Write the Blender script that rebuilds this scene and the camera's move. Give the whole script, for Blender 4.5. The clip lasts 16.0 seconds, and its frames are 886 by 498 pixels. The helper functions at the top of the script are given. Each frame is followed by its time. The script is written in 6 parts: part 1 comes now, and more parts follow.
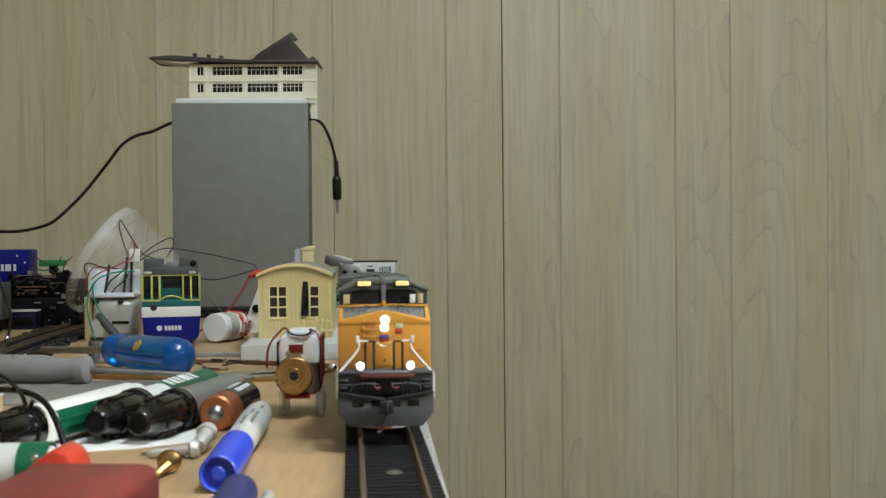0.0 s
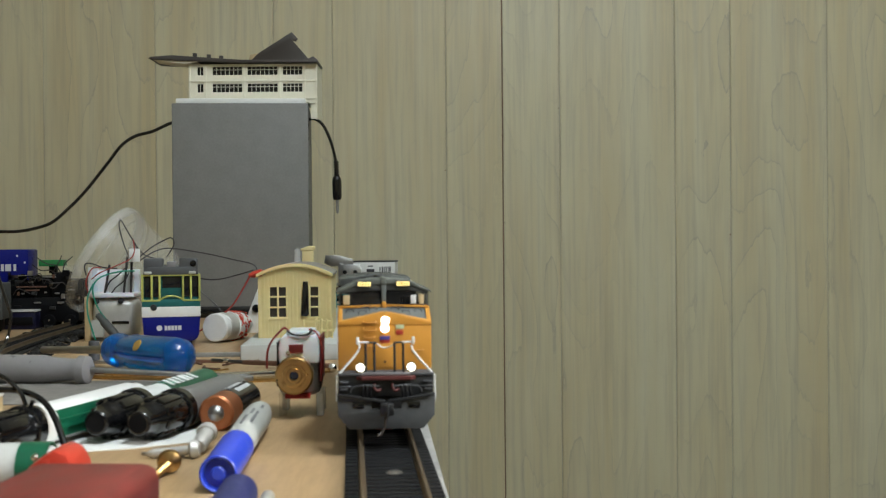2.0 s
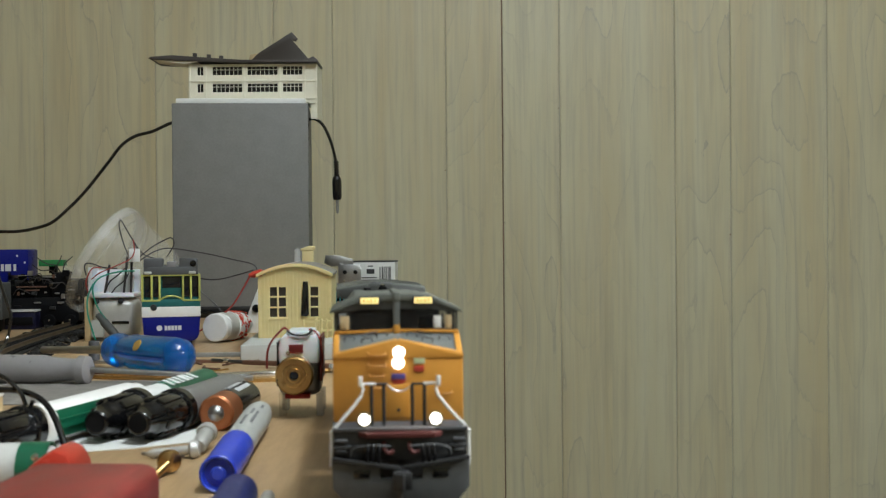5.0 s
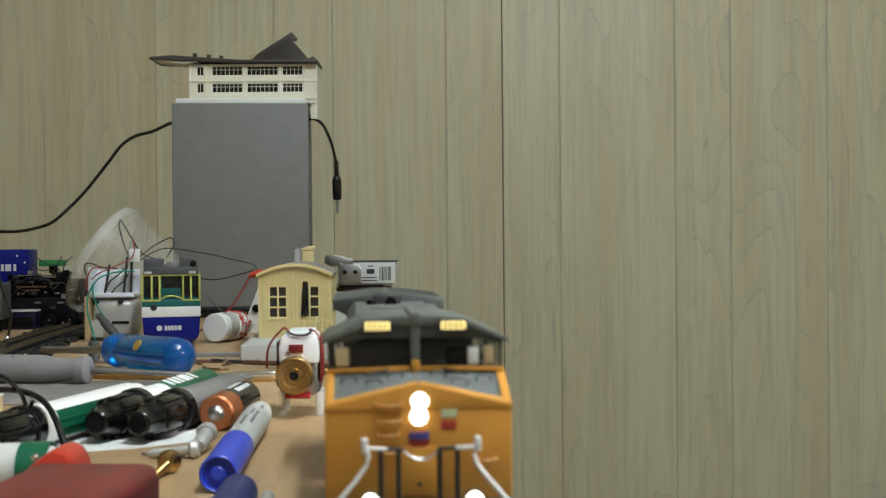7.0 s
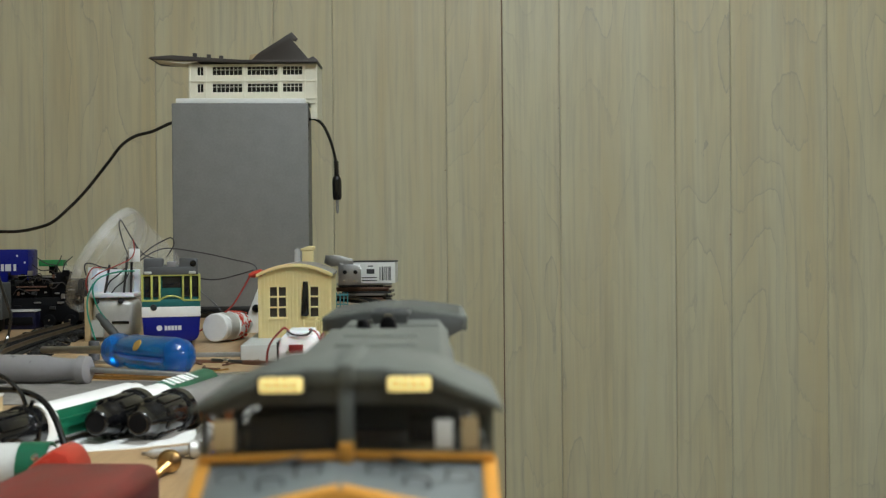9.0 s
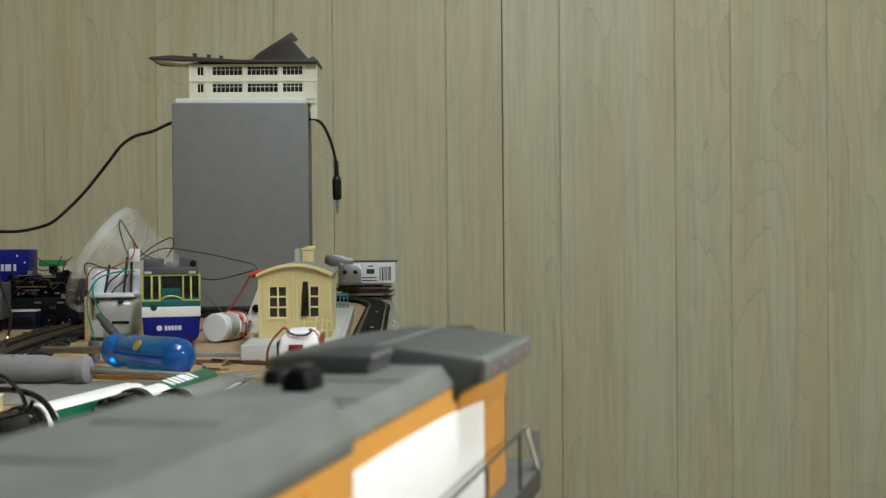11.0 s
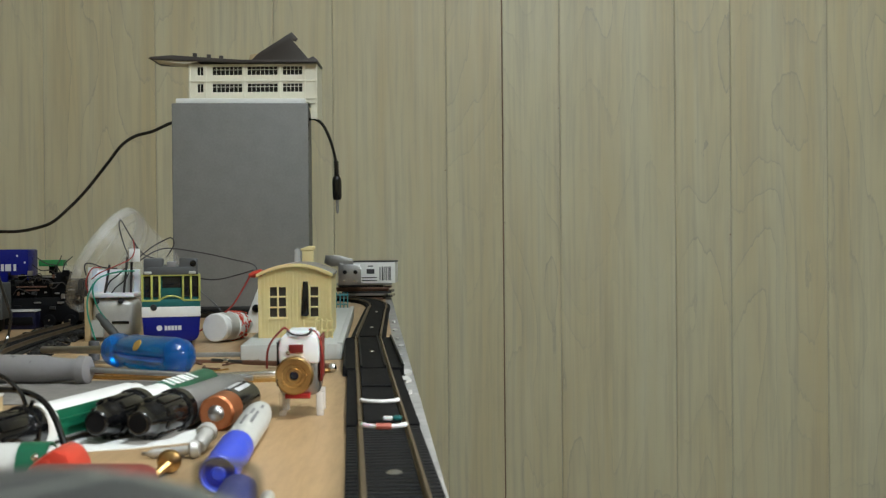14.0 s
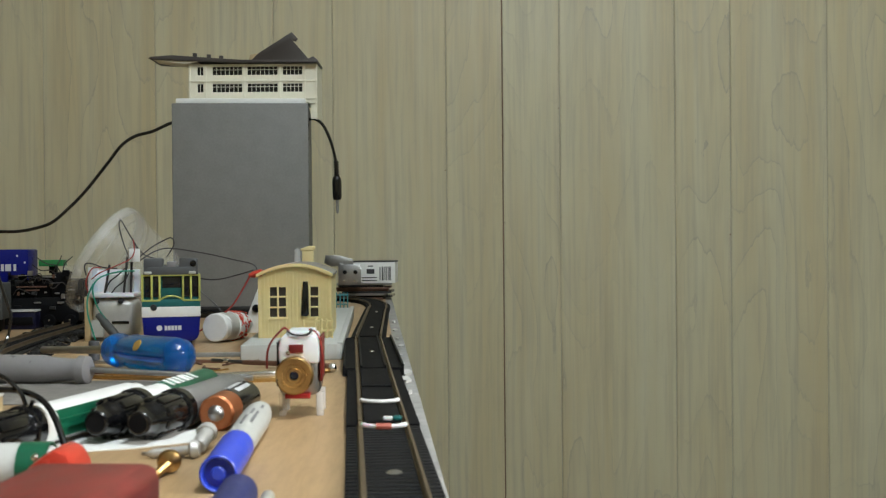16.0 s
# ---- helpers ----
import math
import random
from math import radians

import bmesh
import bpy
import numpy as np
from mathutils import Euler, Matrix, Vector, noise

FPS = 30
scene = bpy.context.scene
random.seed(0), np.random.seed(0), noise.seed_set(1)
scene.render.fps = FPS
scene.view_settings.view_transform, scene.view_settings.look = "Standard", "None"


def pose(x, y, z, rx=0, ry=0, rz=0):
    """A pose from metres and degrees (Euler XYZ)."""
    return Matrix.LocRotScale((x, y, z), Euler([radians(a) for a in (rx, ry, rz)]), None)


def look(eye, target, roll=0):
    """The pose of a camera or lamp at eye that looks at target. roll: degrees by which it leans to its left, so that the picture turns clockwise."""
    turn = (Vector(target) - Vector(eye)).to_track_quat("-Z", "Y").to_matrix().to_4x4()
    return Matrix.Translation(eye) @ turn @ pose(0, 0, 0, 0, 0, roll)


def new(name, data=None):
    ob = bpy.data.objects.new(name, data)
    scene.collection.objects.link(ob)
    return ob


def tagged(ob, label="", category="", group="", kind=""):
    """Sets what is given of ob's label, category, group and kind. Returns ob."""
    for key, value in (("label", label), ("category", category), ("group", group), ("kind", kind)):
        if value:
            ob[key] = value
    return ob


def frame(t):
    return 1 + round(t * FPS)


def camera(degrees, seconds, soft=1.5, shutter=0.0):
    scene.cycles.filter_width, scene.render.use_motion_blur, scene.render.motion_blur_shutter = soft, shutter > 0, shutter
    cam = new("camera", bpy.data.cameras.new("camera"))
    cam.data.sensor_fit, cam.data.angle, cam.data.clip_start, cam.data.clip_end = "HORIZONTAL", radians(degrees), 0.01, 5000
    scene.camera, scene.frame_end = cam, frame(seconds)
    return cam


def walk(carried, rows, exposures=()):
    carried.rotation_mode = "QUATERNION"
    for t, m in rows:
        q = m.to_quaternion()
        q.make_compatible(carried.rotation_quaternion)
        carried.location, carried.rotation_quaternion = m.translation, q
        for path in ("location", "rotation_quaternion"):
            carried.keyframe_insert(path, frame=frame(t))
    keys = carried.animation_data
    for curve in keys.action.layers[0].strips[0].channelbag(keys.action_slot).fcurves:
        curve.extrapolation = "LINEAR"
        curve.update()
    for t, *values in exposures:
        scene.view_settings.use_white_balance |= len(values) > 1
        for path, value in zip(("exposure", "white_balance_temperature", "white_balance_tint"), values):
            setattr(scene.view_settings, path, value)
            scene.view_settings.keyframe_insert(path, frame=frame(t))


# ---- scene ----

cam = camera(39.85, 16.0, soft=1.25)
EYE = (0.0, 0.0, 0.0745)
cam.data.dof.use_dof = True
cam.data.dof.focus_distance = 1.2
cam.data.dof.aperture_fstop = 46
STAND = look(EYE, (0.0, 1.0, 0.0745 - 0.00726), roll=-0.5)
walk(cam, [(0, STAND), (16, STAND)], exposures=[(0, 0.0), (16, 0.0)])

# ---------------- world and light ----------------
world = bpy.data.worlds.new("world")
world.use_nodes = True
world.node_tree.nodes["Background"].inputs[0].default_value = (0.9, 0.95, 1.0, 1)
world.node_tree.nodes["Background"].inputs[1].default_value = 0.12
scene.world = world


# a fluorescent tube under the ceiling, as a short row of bare lamps
def tube_row(x, y, z, n, step, watts, radius=0.05):
    for i in range(n):
        d = bpy.data.lights.new("tube_lamp", "POINT")
        d.energy, d.color, d.shadow_soft_size = watts / n, TUBE, radius
        new("tube_lamp", d).location = (x, y + (i - (n - 1) / 2) * step, z)


TUBE = (0.885, 1.0, 1.065)
tube_row(0.46, -0.14, 1.50, 3, 0.3, 62)
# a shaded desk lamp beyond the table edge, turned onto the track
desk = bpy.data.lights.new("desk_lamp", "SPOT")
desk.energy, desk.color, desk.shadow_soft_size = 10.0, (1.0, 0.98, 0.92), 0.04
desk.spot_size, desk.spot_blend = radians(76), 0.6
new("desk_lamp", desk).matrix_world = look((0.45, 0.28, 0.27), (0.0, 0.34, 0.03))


# ---------------- materials ----------------
class Nodes:
    def __init__(self, name):
        self.mat = bpy.data.materials.new(name)
        self.mat.use_nodes = True
        self.t = self.mat.node_tree
        self.bsdf = self.t.nodes["Principled BSDF"]

    def add(self, kind, **vals):
        n = self.t.nodes.new(kind)
        for k, v in vals.items():
            n.inputs[k].default_value = v
        return n

    def link(self, a, b):
        self.t.links.new(a, b)


def mat(name, color, rough=0.5, metal=0.0, var=0.12, scale=300.0, bump=0.0, coat=0.0, glow=None, gstr=0.0,
        trans=0.0, alpha=1.0, stretch=(1, 1, 1), spec=0.5, dirt=0.0, sub=0.0):
    """A procedural surface: base colour broken at two scales, roughness variation, fine relief."""
    n = Nodes(name)
    b = n.bsdf
    co = n.add("ShaderNodeTexCoord")
    mp = n.add("ShaderNodeMapping", Scale=stretch)
    n.link(co.outputs["Object"], mp.inputs[0])
    big = n.add("ShaderNodeTexNoise", Scale=scale * 0.13, Detail=3.0)
    fine = n.add("ShaderNodeTexNoise", Scale=scale, Detail=4.0)
    n.link(mp.outputs[0], big.inputs["Vector"])
    n.link(mp.outputs[0], fine.inputs["Vector"])
    add = n.add("ShaderNodeMath")
    add.operation = "ADD"
    n.link(big.outputs["Fac"], add.inputs[0])
    n.link(fine.outputs["Fac"], add.inputs[1])
    ramp = n.add("ShaderNodeMapRange")
    ramp.inputs[1].default_value, ramp.inputs[2].default_value = 0.6, 1.4
    ramp.inputs[3].default_value, ramp.inputs[4].default_value = 1 - var, 1 + var
    n.link(add.outputs[0], ramp.inputs[0])
    mul = n.t.nodes.new("ShaderNodeMix")
    mul.data_type, mul.blend_type = "RGBA", "MULTIPLY"
    mul.inputs[0].default_value = 1.0
    mul.inputs[6].default_value = (*color, 1)
    n.link(ramp.outputs[0], mul.inputs[7])
    out = mul.outputs[2]
    if dirt:
        d = n.add("ShaderNodeTexNoise", Scale=scale * 0.3, Detail=6.0, Roughness=0.7)
        n.link(mp.outputs[0], d.inputs["Vector"])
        dr = n.add("ShaderNodeMapRange")
        dr.inputs[1].default_value, dr.inputs[2].default_value = 0.55, 0.75
        dr.inputs[3].default_value, dr.inputs[4].default_value = 0, dirt
        n.link(d.outputs["Fac"], dr.inputs[0])
        dm = n.t.nodes.new("ShaderNodeMix")
        dm.data_type = "RGBA"
        dm.inputs[7].default_value = (0.16, 0.13, 0.1, 1)
        n.link(dr.outputs[0], dm.inputs[0])
        n.link(out, dm.inputs[6])
        out = dm.outputs[2]
    n.link(out, b.inputs["Base Color"])
    rr = n.add("ShaderNodeMapRange")
    rr.inputs[3].default_value, rr.inputs[4].default_value = max(rough - 0.08, 0.02), min(rough + 0.08, 1)
    n.link(fine.outputs["Fac"], rr.inputs[0])
    n.link(rr.outputs[0], b.inputs["Roughness"])
    b.inputs["Metallic"].default_value = metal
    b.inputs["Coat Weight"].default_value = coat
    b.inputs["Specular IOR Level"].default_value = spec
    b.inputs["Transmission Weight"].default_value = trans
    b.inputs["Alpha"].default_value = alpha
    if sub:
        b.inputs["Subsurface Weight"].default_value = sub
        b.inputs["Subsurface Scale"].default_value = 0.003
    if bump:
        bp = n.add("ShaderNodeBump", Strength=bump, Distance=0.0003)
        n.link(fine.outputs["Fac"], bp.inputs["Height"])
        n.link(bp.outputs[0], b.inputs["Normal"])
    if glow:
        b.inputs["Emission Color"].default_value = (*glow, 1)
        b.inputs["Emission Strength"].default_value = gstr
    return n.mat


def wood_mat(name, light, dark, along=(1, 1, 1), scale=9.0, rough=0.5, ring=0.5, bump=0.15):
    """Grain drawn out along one axis: cathedral rings over fine streaks."""
    n = Nodes(name)
    co = n.add("ShaderNodeTexCoord")
    mp = n.add("ShaderNodeMapping", Scale=along)
    n.link(co.outputs["Object"], mp.inputs[0])
    swirl = n.add("ShaderNodeTexNoise", Scale=scale * 0.35, Detail=2.0)
    n.link(mp.outputs[0], swirl.inputs["Vector"])
    rings = n.add("ShaderNodeMath")
    rings.operation = "MULTIPLY"
    rings.inputs[1].default_value = 9.0
    n.link(swirl.outputs["Fac"], rings.inputs[0])
    fr = n.add("ShaderNodeMath")
    fr.operation = "PINGPONG"
    fr.inputs[1].default_value = 0.5
    n.link(rings.outputs[0], fr.inputs[0])
    ringr = n.add("ShaderNodeMapRange")
    ringr.inputs[1].default_value, ringr.inputs[2].default_value = 0.0, 0.07
    ringr.inputs[3].default_value, ringr.inputs[4].default_value = ring, 0.0
    n.link(fr.outputs[0], ringr.inputs[0])
    streak = n.add("ShaderNodeTexNoise", Scale=scale * 6, Detail=5.0, Roughness=0.65)
    n.link(mp.outputs[0], streak.inputs["Vector"])
    sr = n.add("ShaderNodeMapRange")
    sr.inputs[1].default_value, sr.inputs[2].default_value = 0.4, 0.75
    sr.inputs[3].default_value, sr.inputs[4].default_value = 0.0, 0.7
    n.link(streak.outputs["Fac"], sr.inputs[0])
    blotch = n.add("ShaderNodeTexNoise", Scale=scale * 0.25, Detail=1.0)
    n.link(co.outputs["Object"], blotch.inputs["Vector"])
    mx = n.add("ShaderNodeMath")
    mx.operation = "MAXIMUM"
    n.link(ringr.outputs[0], mx.inputs[0])
    n.link(sr.outputs[0], mx.inputs[1])
    mix = n.t.nodes.new("ShaderNodeMix")
    mix.data_type = "RGBA"
    mix.inputs[6].default_value, mix.inputs[7].default_value = (*light, 1), (*dark, 1)
    n.link(mx.outputs[0], mix.inputs[0])
    br = n.add("ShaderNodeMapRange")
    br.inputs[1].default_value, br.inputs[2].default_value = 0.3, 0.7
    br.inputs[3].default_value, br.inputs[4].default_value = 0.93, 1.07
    n.link(blotch.outputs["Fac"], br.inputs[0])
    m2 = n.t.nodes.new("ShaderNodeMix")
    m2.data_type, m2.blend_type = "RGBA", "MULTIPLY"
    m2.inputs[0].default_value = 1.0
    n.link(mix.outputs[2], m2.inputs[6])
    n.link(br.outputs[0], m2.inputs[7])
    n.link(m2.outputs[2], n.bsdf.inputs["Base Color"])
    n.bsdf.inputs["Roughness"].default_value = rough
    bp = n.add("ShaderNodeBump", Strength=bump, Distance=0.0004)
    n.link(streak.outputs["Fac"], bp.inputs["Height"])
    n.link(bp.outputs[0], n.bsdf.inputs["Normal"])
    return n.mat


def panel_mat(name, light, yellow, line):
    """Printed wood-grain board: pale ground, yellowish streaks, thin grey-blue cathedral lines; each board differs."""
    n = Nodes(name)
    co = n.add("ShaderNodeTexCoord")
    info = n.add("ShaderNodeObjectInfo")
    off = n.add("ShaderNodeVectorMath")
    off.operation = "SCALE"
    off.inputs[0].default_value = (37.0, 11.0, 23.0)
    n.link(info.outputs["Random"], off.inputs["Scale"])
    mv = n.add("ShaderNodeVectorMath")
    mv.operation = "ADD"
    n.link(co.outputs["Object"], mv.inputs[0])
    n.link(off.outputs[0], mv.inputs[1])

    def noise_at(sx, sz, scale, detail, rough=0.5):
        m = n.add("ShaderNodeMapping", Scale=(sx, 1, sz))
        n.link(mv.outputs[0], m.inputs[0])
        t = n.add("ShaderNodeTexNoise", Scale=scale, Detail=detail, Roughness=rough)
        n.link(m.outputs[0], t.inputs["Vector"])
        return t.outputs["Fac"]

    def remap(v, a, b, c, d):
        r = n.add("ShaderNodeMapRange")
        for i, x in enumerate((a, b, c, d)):
            r.inputs[i + 1].default_value = x
        n.link(v, r.inputs[0])
        return r.outputs[0]

    def math2(op, a, b):
        m = n.add("ShaderNodeMath")
        m.operation = op
        for i, x in enumerate((a, b)):
            if isinstance(x, float):
                m.inputs[i].default_value = x
            else:
                n.link(x, m.inputs[i])
        return m.outputs[0]

    def blend(fac, a, b):
        m = n.t.nodes.new("ShaderNodeMix")
        m.data_type = "RGBA"
        n.link(fac, m.inputs[0])
        for i, x in ((6, a), (7, b)):
            if isinstance(x, tuple):
                m.inputs[i].default_value = (*x, 1)
            else:
                n.link(x, m.inputs[i])
        return m.outputs[2]

    # cathedral figure: a sharp ring edge that fades outwards, in patches; over it fine streaks and soft bands
    swirl = noise_at(1.0, 0.26, 7.5, 1.6, 0.42)
    ragged = noise_at(1.0, 0.22, 75.0, 3.0, 0.6)
    swirl = math2("ADD", swirl, math2("MULTIPLY", ragged, 0.038))
    rings = math2("FRACT", math2("MULTIPLY", swirl, 11.0), 0.0)
    edge_f = remap(rings, 0.0, 0.07, 1.0, 0.0)
    fade_f = remap(rings, 0.0, 0.55, 0.24, 0.0)
    ring_f = math2("MAXIMUM", edge_f, fade_f)
    patch = remap(noise_at(1.0, 0.30, 5.0, 1.0), 0.42, 0.62, 0.15, 1.0)
    streak = remap(noise_at(1.0, 0.035, 120.0, 4.0, 0.6), 0.45, 0.75, 0.0, 0.46)
    tint = remap(noise_at(1.0, 0.07, 16.0, 3.0), 0.38, 0.64, 0.0, 1.0)
    pale = remap(noise_at(1.0, 0.05, 45.0, 2.0), 0.50, 0.72, 0.0, 0.35)
    col = blend(tint, light, yellow)
    col = blend(pale, col, (0.71, 0.68, 0.52))
    col = blend(streak, col, line)
    col = blend(math2("MULTIPLY", math2("MULTIPLY", ring_f, patch), 0.72), col, line)
    n.link(col, n.bsdf.inputs["Base Color"])
    n.link(remap(streak, 0.0, 0.4, 0.40, 0.55), n.bsdf.inputs["Roughness"])
    bp = n.add("ShaderNodeBump", Strength=0.06, Distance=0.0003)
    n.link(streak, bp.inputs["Height"])
    n.link(bp.outputs[0], n.bsdf.inputs["Normal"])
    return n.mat


M = {}
M["panel"] = panel_mat("pale_wood_panelling", (0.67, 0.62, 0.43), (0.63, 0.545, 0.34), (0.40, 0.365, 0.285))
M["plywood"] = wood_mat("plywood", (0.465, 0.312, 0.165), (0.30, 0.185, 0.09), along=(3.0, 0.35, 1), scale=14.0, rough=0.42, ring=0.4)
M["edge"] = mat("grey_edge", (0.33, 0.325, 0.315), 0.6, var=0.35, scale=160, dirt=0.5)
M["plaster"] = mat("plaster", (0.75, 0.73, 0.68), 0.8, var=0.05, scale=40)
M["carpet"] = mat("floor_grey", (0.22, 0.2, 0.18), 0.9, var=0.2, scale=60)
M["speaker"] = mat("grey_painted_board", (0.215, 0.212, 0.205), 0.6, var=0.10, scale=420, bump=0.25, spec=0.3, dirt=0.12)
M["black"] = mat("black_plastic", (0.006, 0.006, 0.007), 0.13, var=0.2, scale=400, spec=0.6)
M["tie"] = mat("black_tie_plastic", (0.006, 0.006, 0.007), 0.55, var=0.3, scale=500, bump=0.2, dirt=0.04, spec=0.15)
M["rail"] = mat("dull_brass_rail", (0.22, 0.168, 0.11), 0.48, 0.8, var=0.3, scale=500)
M["orange"] = mat("armour_yellow_paint", (0.58, 0.265, 0.042), 0.38, var=0.05, scale=500)
M["locogrey"] = mat("weathered_grey_paint", (0.112, 0.122, 0.110), 0.6, var=0.30, scale=420, dirt=0.22, bump=0.15, stretch=(1, 0.3, 1))
M["dark"] = mat("dark_grey_plastic", (0.022, 0.023, 0.025), 0.45, var=0.15, scale=500)
M["glass"] = mat("dark_window", (0.012, 0.012, 0.014), 0.08, var=0.1, scale=200)
M["white"] = mat("white_paint", (0.8, 0.8, 0.79), 0.45, var=0.04, scale=300)
M["lamp"] = mat("lit_headlight", (1, 1, 1), 0.3, glow=(1.0, 0.97, 0.9), gstr=5.0)
M["board"] = mat("lit_number_board", (0.9, 0.75, 0.3), 0.4, glow=(1.0, 0.80, 0.30), gstr=1.0)
M["cream"] = mat("cream_plastic", (0.74, 0.60, 0.30), 0.5, var=0.05, scale=300, sub=0.1)
M["ivory"] = mat("ivory_plastic", (0.80, 0.76, 0.62), 0.5, var=0.04, scale=300)
M["brown"] = mat("brown_plastic", (0.05, 0.041, 0.036), 0.5, var=0.15, scale=300)
M["groove"] = mat("groove_stain", (0.46, 0.43, 0.34), 0.6, var=0.15, scale=20)
M["plow"] = mat("plow_grey", (0.075, 0.08, 0.085), 0.5, var=0.2, scale=400)
M["joint"] = mat("dark_joint", (0.20, 0.115, 0.07), 0.7, var=0.3, scale=60)
M["fadedred"] = mat("faded_red", (0.5, 0.13, 0.09), 0.5, var=0.15, scale=400)
M["greyprint"] = mat("grey_print", (0.16, 0.16, 0.17), 0.5, var=0.2, scale=300)
M["alum"] = mat("dull_aluminium", (0.58, 0.57, 0.55), 0.45, 0.45, var=0.1, scale=200)
M["nosegrey"] = mat("pale_harbor_grey", (0.135, 0.15, 0.15), 0.45, var=0.12, scale=400)
M["cabdark"] = mat("dark_grey_paint", (0.062, 0.066, 0.066), 0.5, var=0.12, scale=400)
M["brassdull"] = mat("dull_olive_wire", (0.20, 0.17, 0.09), 0.5, var=0.2, scale=300)
M["sooty"] = mat("matt_black_plastic", (0.004, 0.004, 0.005), 0.5, var=0.3, scale=300, spec=0.12)
M["inkblue"] = mat("ink_blue_plastic", (0.008, 0.008, 0.03), 0.4, var=0.2, scale=300, spec=0.25)
M["ballast"] = mat("dusty_black_roadbed", (0.022, 0.021, 0.02), 0.8, var=0.7, scale=700, bump=0.5, dirt=0.2, spec=0.2)
M["navy"] = mat("navy_blue_plastic", (0.005, 0.009, 0.16), 0.3, var=0.12, scale=300, spec=0.25)
M["royal"] = mat("royal_blue_plastic", (0.03, 0.07, 0.62), 0.35, var=0.06, scale=300)
M["slate"] = mat("slate_blue_plastic", (0.020, 0.028, 0.13), 0.45, var=0.1, scale=300)
M["green"] = mat("green_label", (0.006, 0.11, 0.055), 0.35, var=0.08, scale=300)
M["teal"] = mat("teal_paint", (0.01, 0.12, 0.12), 0.4, var=0.12, scale=300)
M["lime"] = mat("yellow_green_trim", (0.48, 0.49, 0.12), 0.45, var=0.08, scale=300)
M["red"] = mat("red_plastic", (0.42, 0.02, 0.02), 0.4, var=0.1, scale=300)
M["redbox"] = mat("worn_red_paint", (0.185, 0.030, 0.025), 0.45, var=0.45, scale=260, bump=0.3, dirt=0.35, stretch=(1, 0.35, 1))
M["coral"] = mat("orange_red_plastic", (0.56, 0.050, 0.028), 0.35, var=0.08, scale=200)
M["steel"] = mat("bright_steel", (0.70, 0.70, 0.70), 0.2, 1.0, var=0.1, scale=500)
M["dullsteel"] = mat("dull_steel", (0.42, 0.42, 0.42), 0.38, 1.0, var=0.15, scale=500)
M["brass"] = mat("turned_brass", (0.52, 0.33, 0.13), 0.3, 1.0, var=0.15, scale=400)
M["copper"] = mat("copper_foil", (0.40, 0.14, 0.055), 0.4, 0.6, var=0.1, scale=300)
M["gunmetal"] = mat("grey_barrel", (0.25, 0.25, 0.25), 0.35, 0.3, var=0.08, scale=300)
M["grey"] = mat("pale_grey_plastic", (0.50, 0.51, 0.49), 0.5, var=0.08, scale=200, dirt=0.15)
M["midgrey"] = mat("mid_grey_plastic", (0.070, 0.073, 0.080), 0.5, var=0.1, scale=200)
M["toolgrey"] = mat("smoky_grey_handle", (0.22, 0.215, 0.225), 0.3, var=0.12, scale=120, dirt=0.2, coat=0.3)
M["tan"] = mat("tan_wood", (0.55, 0.42, 0.24), 0.55, var=0.15, scale=200, stretch=(3, 3, 0.4))
M["paper"] = mat("white_paper", (0.82, 0.82, 0.80), 0.7, var=0.03, scale=100)
M["sand"] = mat("grey_abrasive_sheet", (0.20, 0.185, 0.17), 0.85, var=0.25, scale=900, bump=0.5)
M["print"] = mat("black_print", (0.03, 0.03, 0.035), 0.5, var=0.1, scale=300)
M["silverprint"] = mat("pale_print", (0.62, 0.63, 0.64), 0.5, var=0.05, scale=300)
M["redprint"] = mat("red_print", (0.62, 0.06, 0.03), 0.5, var=0.1, scale=300)
M["pcb"] = mat("green_circuit_board", (0.02, 0.22, 0.06), 0.35, var=0.2, scale=600)
M["jade"] = mat("green_wire", (0.03, 0.30, 0.20), 0.35, var=0.08, scale=300)
M["redwire"] = mat("red_wire", (0.34, 0.04, 0.03), 0.35, var=0.08, scale=300)
M["darkwire"] = mat("dark_wire", (0.035, 0.03, 0.03), 0.4, var=0.1, scale=300)
M["darkred"] = mat("dark_red_plastic", (0.16, 0.012, 0.012), 0.4, var=0.1, scale=300)
M["milky"] = mat("milky_plastic", (0.80, 0.81, 0.84), 0.35, var=0.04, scale=200, sub=0.2)
M["bluegel"] = mat("clear_blue_handle", (0.0, 0.25, 0.90), 0.10, var=0.05, scale=80, trans=0.82, coat=0.2)
M["haze"] = mat("clear_thin_plastic", (0.86, 0.86, 0.87), 0.14, var=0.04, scale=60, alpha=0.09)
M["hazerim"] = mat("clear_thick_plastic", (0.86, 0.86, 0.87), 0.2, var=0.04, scale=60, alpha=0.19)
M["clear"] = mat("clear_plastic", (0.85, 0.85, 0.85), 0.1, var=0.04, scale=60, alpha=0.4)
M["gold"] = mat("gold_sticker", (0.55, 0.36, 0.08), 0.35, 0.4, var=0.1, scale=300)
M["rust"] = mat("rusty_strip", (0.14, 0.07, 0.045), 0.6, 0.2, var=0.3, scale=300)
M["cyan"] = mat("teal_fence_plastic", (0.05, 0.22, 0.24), 0.45, var=0.1, scale=300)
M["decalblue"] = mat("blue_shield", (0.10, 0.08, 0.30), 0.4, var=0.1, scale=300)
# sticker green paled in its colour for the headlight's glow on it
M["decalgreen"] = mat("glow_paled_green_sticker", (0.66, 0.74, 0.48), 0.4, var=0.05, scale=300)
M["decalred"] = mat("red_sticker", (0.45, 0.05, 0.03), 0.4, var=0.05, scale=300)
